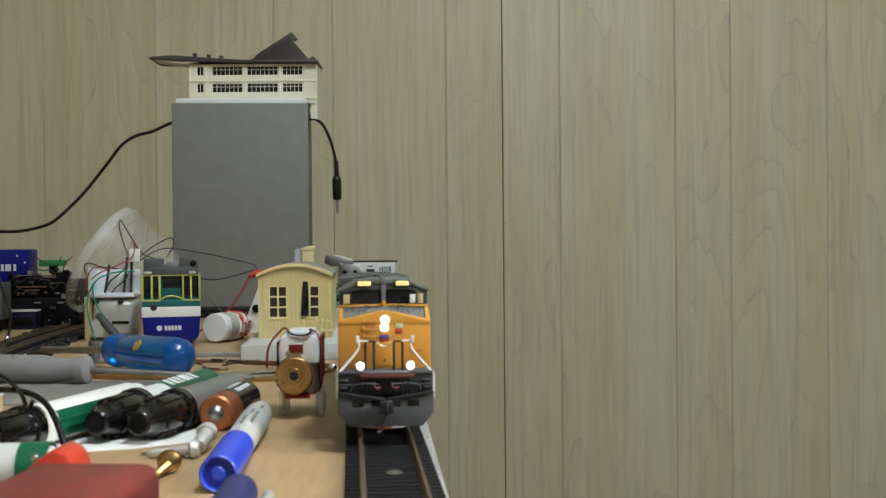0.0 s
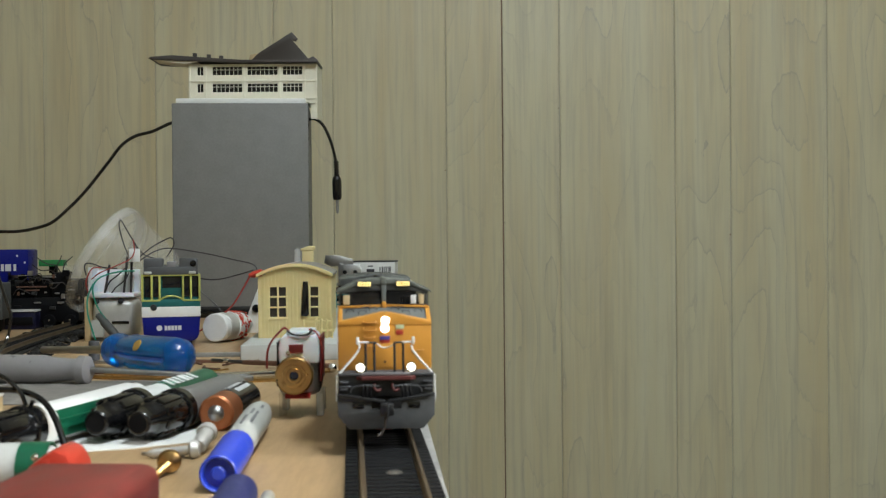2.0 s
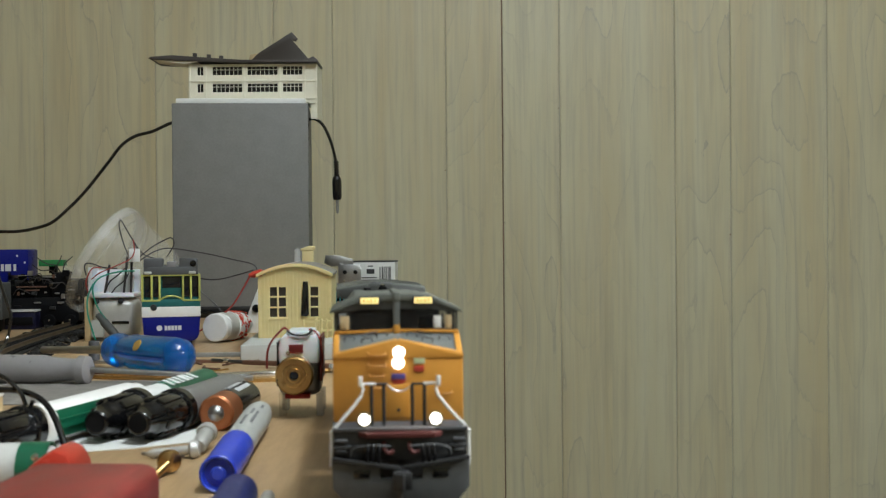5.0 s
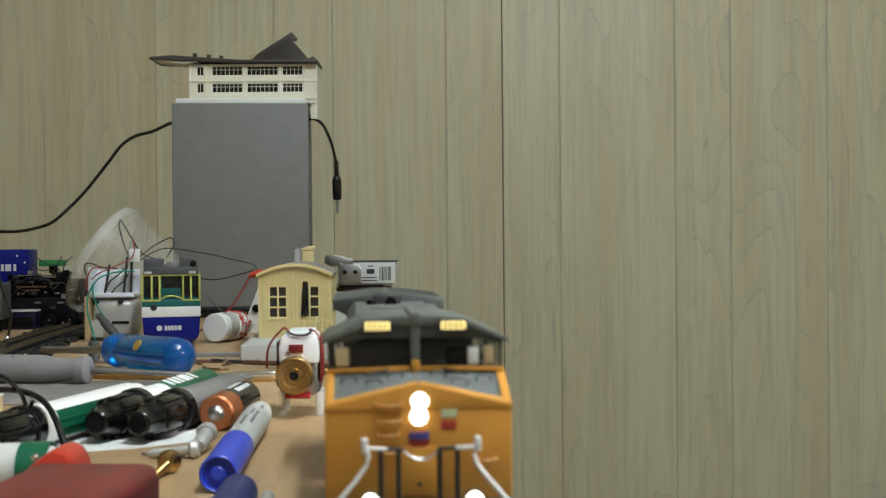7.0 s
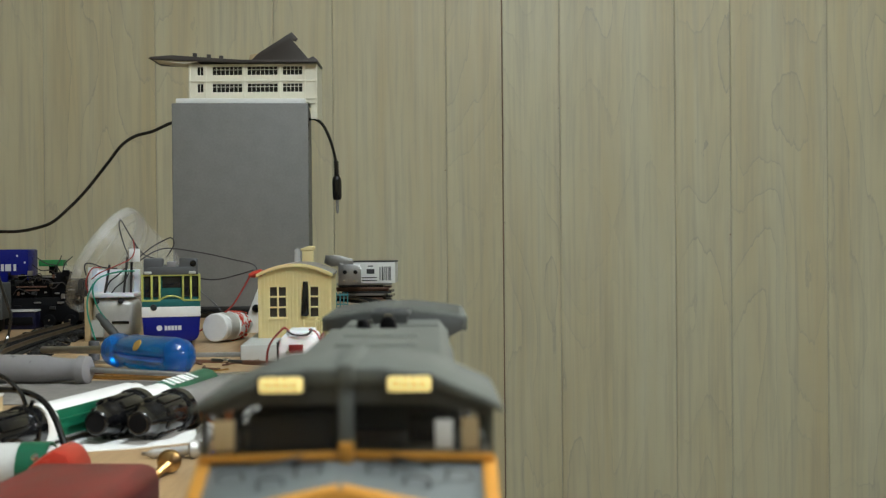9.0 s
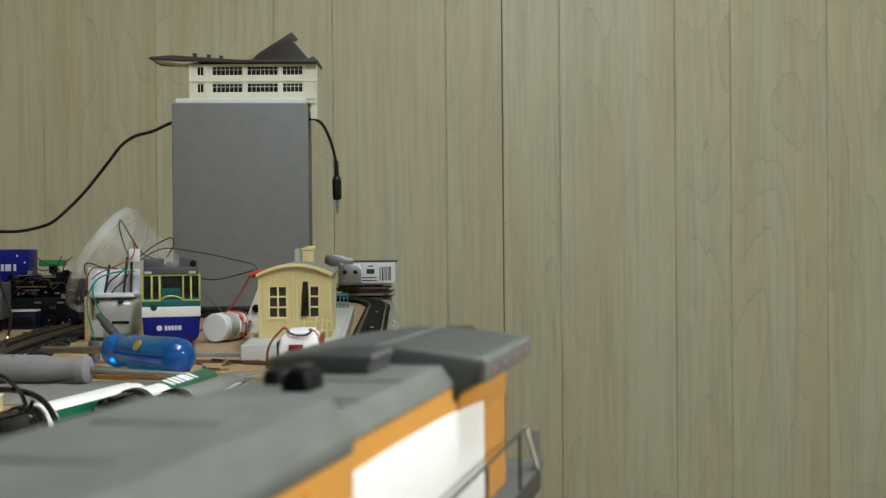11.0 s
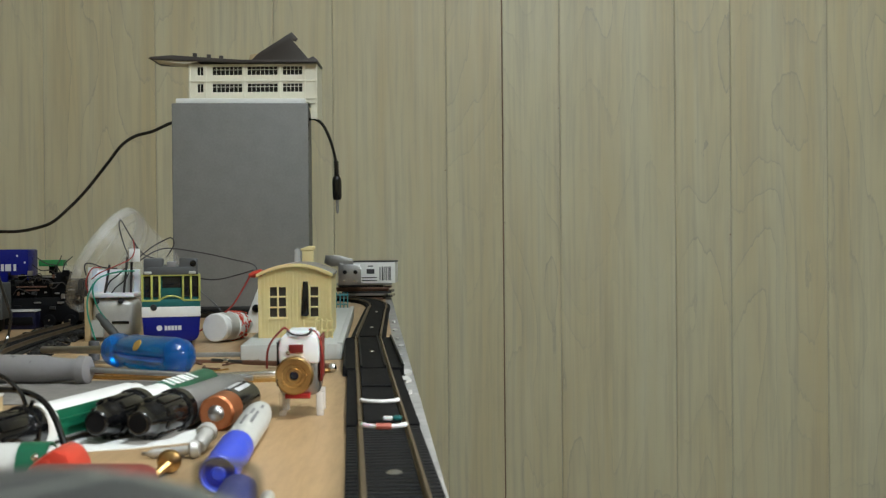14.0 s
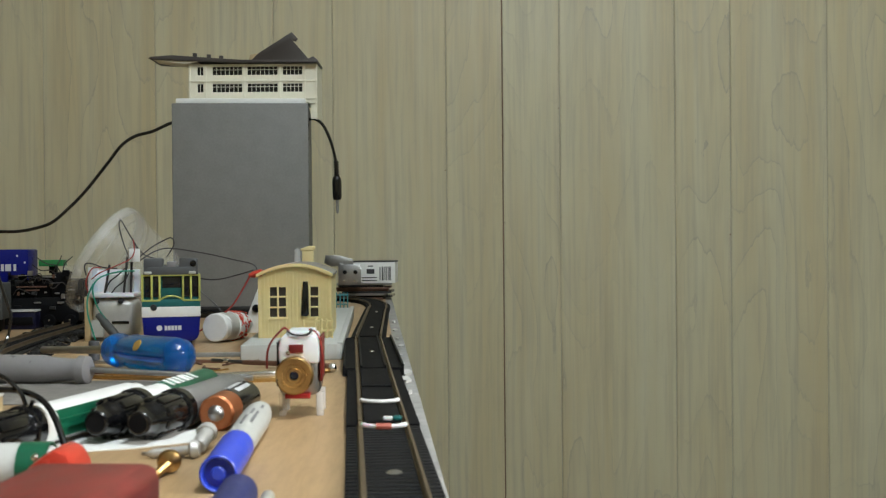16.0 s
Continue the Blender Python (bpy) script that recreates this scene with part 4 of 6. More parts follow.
# ---------------- things at the back ----------------
def speaker():
    sp = stand("loudspeaker", -150, 1372, 0, 4.7, "grey painted box loudspeaker standing upright on the table", "speaker")
    pm("cabinet", box(-151, 0, 0, 150, 0, 229.5, 1.6), "speaker", sp)
    for z, h in ((205, 9), (190, 4), (163, 6), (130, 5), (104, 6), (205, 4)):
        pm("scuff", box(0.05, 0.3, 1.0, 5.0, z - h / 2, z + h / 2, 0.1), "black", sp, "dark chipped spot")
    card = thing("white_card", pose(-0.2985, 1.362, 0.2297, 0, 0, 4.7), "thin white card lying on the loudspeaker", "card")
    pm("sheet", box(2, 146, 2, 24, 0, 5.6, 0.8), "paper", card)
    lead = thing("speaker_cable", None, "black cable hanging from the back of the loudspeaker", "cable")
    pm("lead", tube([(-285, 1440, 216), (-292, 1438, 217), (-313.6, 1428, 214.7), (-338.1, 1428, 204.4), (-357.9, 1428, 199.2), (-374.5, 1428, 188.2), (-391.2, 1428, 167.2), (-417.9, 1428, 134.4), (-441.2, 1428, 111.5), (-457.8, 1428, 98.5), (-477.6, 1428, 92.1), (-497.4, 1428, 88.9), (-537.1, 1428, 86.6), (-600, 1428, 66), (-660, 1428, 40), (-720, 1428, 2)], 1.9, 10, 8), "black", lead)
    aux = thing("audio_cable", None, "black audio cable with a jack plug hanging down", "cable")
    pm("lead", tube([(-156, 1412, 214), (-150, 1405, 215), (-144, 1404, 214), (-136, 1404, 207), (-128.5, 1404, 191), (-124, 1404, 175), (-122, 1404, 165)], 1.7, 10, 8), "black", aux)
    for k in range(6):
        z = 165 - k * 2.9
        pm("strain_ring", lathe([(1.2, -1.1), (3.1, -0.9), (3.3, 0), (3.1, 0.9), (1.2, 1.1)], 14, pose(-121.9 + k * 0.12, 1404, z)), "black", aux)
    pm("strain_core", rod((-122, 1404, 167), (-121.2, 1404, 146), 1.9, 12), "black", aux)
    pm("plug_body", turned((-121.3, 1404, 149), (-120.9, 1404, 121), [(0, 0), (0, 3.4), (2, 4.6), (6, 5.4), (24, 5.2), (27, 4.2), (28, 0)]), "black", aux)
    pm("jack_pin", turned((-120.9, 1404, 121.5), (-120.7, 1404, 106), [(0, 0), (0, 1.75), (4.5, 1.75), (4.7, 1.5), (5.2, 1.5), (5.4, 1.75), (9.5, 1.75), (9.7, 1.5), (10.2, 1.75), (12, 1.75), (12.6, 1.2), (13.6, 1.7), (15.4, 0.4), (15.5, 0)]), "dullsteel", aux, "steel jack pin")


def office_building():
    """Cream kit building; x runs along the front, wall front at y = 0."""
    b = stand("office_model_building", -287, 1392, 233, 0, "ivory plastic office building kit with loose brown roof parts", "model building")
    k = 0.640
    def X(p):
        return (p - 336) * k
    rows = ((21.5, 29.5), (2.0, 10.0))
    wins = ((350, 361, 2), (377, 430, 7), (439, 493, 7), (502, 537, 5))
    # wall slabs round the openings
    bm = bmesh.new()
    zs = [-0.2, 12.0, 21.4, 31.4, 40.8, 43.6]
    for z0, z1 in ((zs[0], zs[1]), (zs[2], zs[3]), (zs[4], zs[5])):
        bm_box(bm, 0, X(563), 0, 3, z0, z1)
    for z0, z1 in ((zs[1], zs[2]), (zs[3], zs[4])):
        xs = [336] + [v for w in wins for v in w[:2]] + [563]
        for i in range(0, len(xs), 2):
            bm_box(bm, X(xs[i]), X(xs[i + 1]), 0, 3, z0, z1)
    pm("front_wall", bm, "ivory", b)
    pm("side_wall", box(0, 2.5, 3, 60, -0.2, 43.6), "ivory", b)
    pm("side_wall", box(X(563) - 2.5, X(563), 3, 60, -19, 43.6), "ivory", b)
    pm("corner_panel", box(X(551.5), X(563), 0.0, 2.9, -19, -0.3), "ivory", b)
    pm("back_wall", box(2.5, X(563) - 2.5, 57, 60, -0.2, 43.6), "ivory", b)
    pm("floor_plate", box(2.5, X(563) - 2.5, 3, 57, 19.5, 21), "brown", b)
    for z in (24.4, 4.6, 42.8):
        pm("ledge", box(-0.6, X(563) + 0.6, -1.4, 0, z - 0.9, z + 0.9, 0.2), "ivory", b)
    for x in (336.8, 365, 433.5, 496.5, 541, 562):
        pm("pilaster", box(X(x) - 1.1, X(x) + 1.1, -1.0, 0, -0.2, 43.4, 0.2), "ivory", b)
    pm("ledge", box(X(549), X(563) + 0.6, -1.4, 0, -1.8, -0.4, 0.2), "ivory", b)
    for z0, z1 in ((zs[1], zs[2]), (zs[3], zs[4])):
        for x0, x1, n in wins:
            w = pm("window", box(X(x0) - 0.4, X(x1) + 0.4, 1.6, 2.0, z0 - 0.3, z1 + 0.3), "grey" if (x0 == 502 and z0 < 10) else "glass", b)
            for i in range(n + 1):
                xx = X(x0) + (X(x1) - X(x0)) * i / n
                pm("mullion", box(xx - 0.25, xx + 0.25, 0.7, 1.5, z0, z1), "ivory", w)
            if n > 2:
                pm("transom", box(X(x0), X(x1), 0.7, 1.4, z0 + 5.8, z0 + 6.3), "ivory", w)
    r = stand("brown_roof_panel", -287, 1390, 276.7, 0, "loose dark brown plastic roof panel lying on the ivory building", "model part", "loose roof parts")
    pm("panel", prism([(-45, 6.8), (-42, 8.2), (-18, 9.8), (10, 7.6), (60, 4.0), (147, 2.8), (147, 0.0), (60, 1.0), (20, 2.4), (-12, 3.6), (-42, 5.4)], -6, 50, "y", 0.4), "brown", r)
    pm("underside", prism([(-40, 5.2), (-12, 3.4), (10, 2.6), (-2, 0.2), (-14, 1.0)], -4, 30, "y", 0.1), "ivory", r, "ivory underside")
    for p in (345, 370, 392):
        z = 8.4 - (p - 345) * 0.065
        pm("chimney", box(X(p) - 2.2, X(p) + 2.2, 4, 9, z - 1, z + 5.0, 0.3), "brown", r)
    g = stand("brown_gable", -287, 1384.5, 276.6, 0, "dark brown plastic gable piece with a hooked tip", "model part", "loose roof parts")
    pts = [(448, 108), (462, 95), (520, 59), (531, 71), (527, 76), (521, 73), (549, 106), (558, 102), (566, 109), (560, 114), (448, 112)]
    pm("plate", prism([(X(x), (113.5 - y) * k) for x, y in pts], 0, 2.6, "y", 0.3), "brown", g)
    h = stand("roof_scrap", -287, 1398, 279, 0, "weathered grey-brown roof scrap behind the gable", "model part", "loose roof parts")
    pm("plate", prism([(X(440), 0.5), (X(443), 9.5), (X(480), 13), (X(484), 0.5)], 0, 3, "y", 0.3), "tan", h)
    pm("stub", box(X(452), X(458), -1, 0.2, 1, 7, 0.3), "brown", h)


def blue_shell():
    s = stand("blue_engine_shell", -365, 1075, 0, 4, "dark blue model engine shell set on a stripped chassis", "model train")
    pm("shell", prism([(-130, 41), (-18, 41), (-17, 47), (-1, 47), (-1, 42.5), (0, 42.5), (0, 68.5), (-1.2, 69.5), (-130, 69.5)], 0, 32, "y", 0.4), "navy", s)
    pm("base_rail", box(-110, -4, 3, 29, 38.5, 42.6, 0.5), "dark", s)
    for i, w in enumerate((2.2, 2.4, 3.6, 1.4, 2.2)):
        pm("bar", box(-27 + i * 3.6, -27 + i * 3.6 + w, -0.25, 0.05, 50.6, 56.6), "silverprint", s)
    pm("rivet", lathe([(0, .5), (.9, .3), (1, 0)], 10, pose(-9.5, 0, 64, 90)), "silverprint", s)
    pm("rivet", lathe([(0, .5), (.9, .3), (1, 0)], 10, pose(-3, 0, 58, 90)), "silverprint", s)
    c = stand("stripped_chassis", -357, 1072, 0, 4, "black stripped model engine chassis with loose wires", "model train")
    pm("frame", box(-115, 32, 6, 26, 20, 27, 0.6), "sooty", c)
    for x in (-60, -20):
        pm("pillar", box(x - 6, x + 6, 6, 26, 26.5, 39, 0.8), "sooty", c)
    pm("weight", box(12, 24, 4, 28, 26.5, 49, 0.8), "sooty", c)
    pm("weight", box(-2, 10, 6, 26, 26.5, 44, 0.8), "sooty", c)
    pm("bracket", box(24, 40, 6, 27, 14, 43, 1.0), "sooty", c)
    for x in (-96, 22):
        tr = pm("truck", box(x - 20, x + 14, 3, 29, 5.5, 20.5, 1.0), "sooty", c)
        for dx in (-12, 6):
            pm("wheel", rod((x + dx, 2, 6.2), (x + dx, 5, 6.2), 6, 18), "sooty", tr)
            pm("wheel", rod((x + dx, 26, 6.2), (x + dx, 29, 6.2), 6, 18), "sooty", tr)
            pm("axle_end", lathe([(0, .6), (.8, .4), (1, 0)], 10, pose(x + dx, 2, 7, 90)), "steel", tr)
    for y in (3.5, 26):
        pm("side_frame", box(-112, 32, y, y + 2, 6, 27, 0.4), "sooty", c)
    pm("side_block", box(-18, 12, 8, 26, 26.5, 46, 0.8), "sooty", c)
    pm("gear_tower", box(-48, -24, 5, 27, 26.5, 38.6, 0.8), "sooty", c)
    tank = pm("fuel_tank", box(-30, 2, -12, 26, 0.2, 15.5, 1.2), "inkblue", c)
    pm("tank_lid", box(-33, 3, -13, 26, 15.4, 17.0, 0.4), "alum", c, "dull grey tank lid")
    for i, (z, x0, x1) in enumerate(((44.5, 0, 16), (36, -18, 8), (33, -10, 2))):
        pm("spring_strip", box(x0, x1, 3 - i, 5 - i, z, z + 1.2, 0.2), "dullsteel" if i == 0 else "rust", c)
    pm("circuit_board", box(0, 21, 8, 24, 54.4, 60.0, 0.3), "pcb", c, "green circuit board")
    pm("board_post", box(8, 14, 12, 20, 48, 54.6, 0.3), "sooty", c)
    pm("bulb", turned((20, 15, 51), (37, 15, 49), [(0, 0), (0, 4.8), (10, 5.4), (15, 4), (17, 0)]), "haze", c, "clear plastic lamp cover")
    for pts in (((0, 4, 62), (8, 2, 57), (16, 3, 55), (20, 4, 49)), ((14, 2, 49), (17, 0, 54), (20, 2, 60), (21, 4, 64)), ((22, 3, 49), (25, 0, 57), (31, 3, 63)), ((-4, 3, 56), (4, 0, 51), (12, 1, 51), (16, 4, 47))):
        pm("wire", tube(pts, 0.5, 6, 6), "darkwire", c)
    for x, z, w in ((-14, 30, 3), (-8, 40, 5), (6, 31, 2), (15, 30, 4), (27, 33, 5), (-3, 22, 6), (20, 22, 3)):
        pm("contact", box(x, x + w, 2.4, 4.0, z, z + 1.3, 0.3), "dullsteel", c)
    rnd = random.Random(5)
    for i in range(26):
        x, z = rnd.uniform(-30, 36), rnd.uniform(17, 47)
        if i % 4 == 0:
            pm("gear", turned((x, 2.5, z), (x, 4.2, z), [(0, 0), (0, 1.2), (0.3, 3.0 + (i % 3)), (1.4, 3.0 + (i % 3)), (1.7, 1.0), (1.7, 0)], 18), "black", c)
        else:
            w, h = rnd.uniform(1.5, 7), rnd.uniform(1, 6)
            pm("fitting", box(x, x + w, rnd.uniform(0.5, 2.6), 4.2, z, z + h, 0.35, 1, Matrix.Rotation(radians(rnd.uniform(-4, 4)), 4, "Y")), rnd.choice(("sooty", "sooty", "black", "dark", "rust", "dullsteel")), c)
    for i in range(7):
        x, z = rnd.uniform(-25, 22), rnd.uniform(24, 44)
        pm("wire", tube([(x, 2, z), (x + rnd.uniform(2, 6), -1.5, z + rnd.uniform(-5, 7)), (x + rnd.uniform(6, 12), 0, z + rnd.uniform(-6, 8)), (x + rnd.uniform(11, 16), 2.5, z + rnd.uniform(-6, 4))], 0.45, 6, 6), "darkwire", c)
    pm("tank_step", box(-24, 0, -13.4, -11.8, 4, 11, 0.5), "sooty", tank)
    g = stand("grey_block", -368, 1010, 0, 3, "grey plastic block with black wheels", "model part")
    pm("body", box(-26, 3, 0, 26, 12, 42, 1.0), "cabdark", g)
    pm("skid", box(-24, -2, 2, 24, 2, 12.2, 1.0), "sooty", g)
    for y in (2, 22):
        pm("wheel", rod((-8, y - 2, 6), (-8, y + 2, 6), 6, 18), "sooty", g)


def plastic_cup():
    c = thing("plastic_cup", None, "clear plastic cup tipped over against the wired unit", "cup")
    p, ax = Vector((-290, 1040, 62.0)), Vector((0.855, -0.10, -0.504)).normalized()
    q = p + ax * 66
    wall = lathe([(48.5, 0), (47.6, 6), (32, 66), (0, 66), (0, 65), (31.2, 65), (47.0, 6), (47.9, 0)], 56, axis_pose(p, q))
    pm("wall", wall, "haze", c)
    pm("rim", lathe([(46.6, -0.8), (49.2, -0.8), (49.8, 0.6), (49.5, 7.5), (48.6, 8.2), (48.0, 1.2), (46.6, 0.8)], 56, axis_pose(p, q)), "hazerim", c)
    for d, r in ((14, 45.9), (50, 36.4)):
        pm("ring", lathe([(r, d - 1.0), (r + 0.8, d), (r, d + 1.0)], 56, axis_pose(p, q)), "hazerim", c)


def wired_unit():
    u = stand("wired_motor_unit", -272, 925, 0, 2, "opened silver motor unit with white cover and tangled wires", "model part")
    pm("wood_block", box(0, 4.2, 0, 30, 0, 34, 0.5), "tan", u, "tan wooden upright")
    pm("can", box(4.4, 38, 2, 30, 1, 33, 7, 4), "alum", u, "rounded dull steel can")
    pm("slot", box(20, 33, 1.5, 2.6, 13.0, 15.2, 0.3), "black", u)
    pm("tag", box(5, 14, 0.6, 2.4, 3, 16, 0.3), "grey", u)
    pm("cover", box(2, 37, 1, 30, 33, 36.5, 0.8), "milky", u, "milky white plastic cover")
    pm("back_plate", box(4, 37, 22, 25, 36, 54, 0.5), "milky", u)
    pm("side_plate", box(2, 5, 4, 25, 36, 56, 0.5), "milky", u)
    pm("inner_box", box(15, 33, 14, 22, 36, 50, 0.8), "grey", u)
    for x in (9, 27):
        pm("screw", lathe([(0, 1.4), (1.8, 1.0), (2.2, 0)], 12, pose(x, 1.6, 30.5, 90)), "dark", u)
    pm("stalk", rod((14, 6, 36), (18, 6, 58), 0.9, 8), "darkwire", u)
    pm("stalk", rod((28, 8, 36), (31, 8, 64), 0.9, 8), "darkwire", u)
    pm("stalk", rod((33, 10, 36), (34, 10, 66), 1.0, 8), "darkwire", u)
    wires = (("jade", 0.65, ((37, 4, 53), (28, -2, 53), (14, -4, 49), (8, -5, 42), (9, -5, 32), (14, -6, 22), (22, -6, 12), (29, -6, 3))),
             ("jade", 0.65, ((8, -4, 44), (4, -5, 34), (4, -6, 22), (7, -6, 10), (10, -7, 1.5))),
             ("redwire", 0.5, ((5, 2, 47), (12, 0, 52), (24, -1, 57), (34, 2, 62), (37, 5, 68), (36, 6, 77))),
             ("redwire", 0.6, ((3, 2, 36), (2, -2, 45), (6, 0, 55), (12, 3, 56))),
             ("darkwire", 0.55, ((1, 3, 50), (0, 2, 58), (5, 2, 59), (14, 3, 56), (24, 4, 55))),
             ("darkwire", 0.55, ((15, 3, 37), (19, 1, 45), (25, 2, 50), (31, 3, 56))),
             ("darkwire", 0.55, ((20, 3, 36.5), (24, 1, 41), (30, 2, 46), (33, 4, 52))),
             ("darkwire", 0.5, ((33, 8, 62), (28, 9, 74), (25, 9, 86), (26, 9, 92), (33, 9, 80), (42, 12, 66), (56, 14, 61))),
             ("darkwire", 0.5, ((36, 8, 60), (48, 9, 70), (58, 10, 76), (64, 10, 78), (66, 10, 73), (60, 12, 63))),
             ("darkwire", 0.5, ((40, 10, 61), (52, 10, 68), (64, 8, 70), (90, 6, 66), (112, 4, 61), (128, 0, 57), (131, -2, 50))),
             ("darkwire", 0.5, ((70, 8, 49), (84, 6, 47), (100, 2, 46), (118, 0, 50), (128, -2, 53))),
             ("darkwire", 0.45, ((76, 8, 48), (86, 4, 38), (98, 0, 28), (104, -2, 21))))
    for col, r, pts in wires:
        pm("wire", tube(pts, r, 6, 7), col, u)
    pm("flag", box(33, 41, 5, 6, 60, 70, 0.3, 2), "paper", u, "scrap of white tape")
    g = stand("grey_nozzle", -249, 880, 0, 0, "dark grey plastic nozzle leaning on the wired unit", "nozzle")
    pm("barrel", turned((-2, 8, 22), (19, -8, 3.6), [(0, 0), (0, 2.2), (8, 2.6), (8.2, 3.2), (22, 3.2), (30, 2.6), (33, 0)], 16), "cabdark", g)
    pm("clear_tip", turned((17, -7, 5.2), (38, -16, 3.0), [(0, 0), (0, 2.4), (12, 2.8), (21, 1.6), (23, 0)], 16), "clear", g, "clear plastic tip")
    clip = stand("red_clip", -142, 918, 0, 0, "red insulated alligator clip on thin wires", "clip")
    pm("jaw", turned((-4, 0, 49), (8, 0, 52), [(0, 0), (0, 1.4), (4, 2.6), (10, 2.8), (12, 0)], 12), "coral", clip)
    pm("lead", tube([(-3, 0, 49), (-9, -2, 38), (-16, -4, 27), (-26, -6, 18), (-40, -10, 8), (-50, -14, 1)], 0.7, 6, 6), "redwire", clip)
    pm("support_wire", tube([(6, 0, 51), (10, 8, 40), (12, 20, 20), (12, 30, 0.5)], 0.8, 6, 6), "darkwire", clip)


def tram():
    t = stand("model_tram", -212, 858, 0, 11.5, "navy blue and green model tram with yellow window trim", "model train")
    W = 40.6
    pm("skirt", prism([(5.0, 4.8), (W - 5.0, 4.8), (W - 2.4, 6.4), (W - 1.2, 9), (W - 0.2, 22), (0.2, 22), (1.2, 9), (2.4, 6.4)], 0, 70, "y", 0.8), "navy", t, "navy blue lower body")
    pm("band", box(0, W, -0.3, 70.2, 22, 29.2, 0.3), "white", t, "white painted belt")
    pm("apron", box(0.2, W - 0.2, 0, 70, 29.2, 34.5, 0.3), "teal", t)
    pm("body", box(1.0, W - 1.0, 3, 69, 34, 52, 0.4), "teal", t, "dark green upper body")
    for x0, x1 in ((1.8, 6.2), (8.0, 12.2), (29.4, 33.2), (34.8, 39.2)):
        pm("window", box(x0, x1, 2.6, 3.2, 36, 50.5, 0.1), "glass", t)
    pm("inner_panel", box(12.9, 28.3, 2.3, 2.8, 35, 51, 0.3), "teal", t)
    pm("driver_window", box(14.2, 27, 1.9, 2.4, 42.5, 50.4, 0.3), "glass", t, "dark front window")
    for x in (0.6, 7.0, 12.4, 28.6, 34.0, W - 0.6):
        pm("window_post", box(x - 0.75, x + 0.75, -0.3, 1.6, 33.4, 51.6, 0.25), "lime", t, "yellow-green window post")
    pm("sill", box(0, 12.6, -0.4, 1.4, 33.0, 34.2, 0.25), "lime", t)
    pm("sill", box(28.4, W, -0.4, 1.4, 33.0, 34.2, 0.25), "lime", t)
    pm("sill_arch", tube([(12.2, 0.4, 33.8), (15.6, 0.2, 35.8), (20.5, 0.2, 36.8), (25.4, 0.2, 35.8), (28.8, 0.4, 33.8)], 0.65, 8, 6), "lime", t)
    pm("head_rail", box(0, W, -0.4, 1.4, 50.8, 52.2, 0.25), "lime", t)
    roof = pm("roof", prism([(1.2, 51.5), (W - 1.2, 51.5), (W - 1.6, 55.0), (W - 5, 57.5), (5, 57.5), (1.6, 55.0)], -0.6, 71, "y", 0.7), "midgrey", t, "grey roof")
    pm("roof_box", box(1.6, 15, -0.4, 22, 53, 63.3, 0.8), "midgrey", roof)
    pm("roof_box", box(26, W - 1.6, -0.4, 22, 53, 63.3, 0.8), "midgrey", roof)
    pm("roof_hatch", box(17.5, 24, 0, 14, 57, 61, 0.5), "toolgrey", roof)
    pm("roof_light", lathe([(0, 1), (2, .6), (2.3, 0)], 14, pose(W - 5, -0.4, 59.5, 90)), "black", roof)
    for x in (4, W - 6):
        pm("marker_lamp", box(x - 2, x + 3, -2.2, -1, 52.2, 54.2, 0.5), "grey", t)
    pm("headlamp", lathe([(0, 1.6), (2.0, 1.2), (2.4, 0)], 18, pose(8.2, 0, 28.8, 90)), "dark", t)
    logo = pm("emblem", lathe([(0, 0.3), (1.9, 0.25), (2.0, 0)], 18, pose(12.0, 0, 14.2, 90)), "silverprint", t)
    for i, w in enumerate((1.8, 1.8, 1.8, 1.8, 2.4)):
        pm("bar", box(15.6 + i * 2.3, 15.6 + i * 2.3 + w, -0.25, 0.1, 12.6, 15.8), "silverprint", t)
    for y in (14, 54):
        tr = pm("truck", box(6, W - 6, y - 10, y + 10, 2.2, 5, 0.6), "black", t)
        for sg in (-1, 1):
            for d in (-6, 6):
                pm("wheel", rod((W / 2 + sg * 8, y + d, 4.2), (W / 2 + sg * 11, y + d, 4.2), 4.2, 16), "dark", tr)


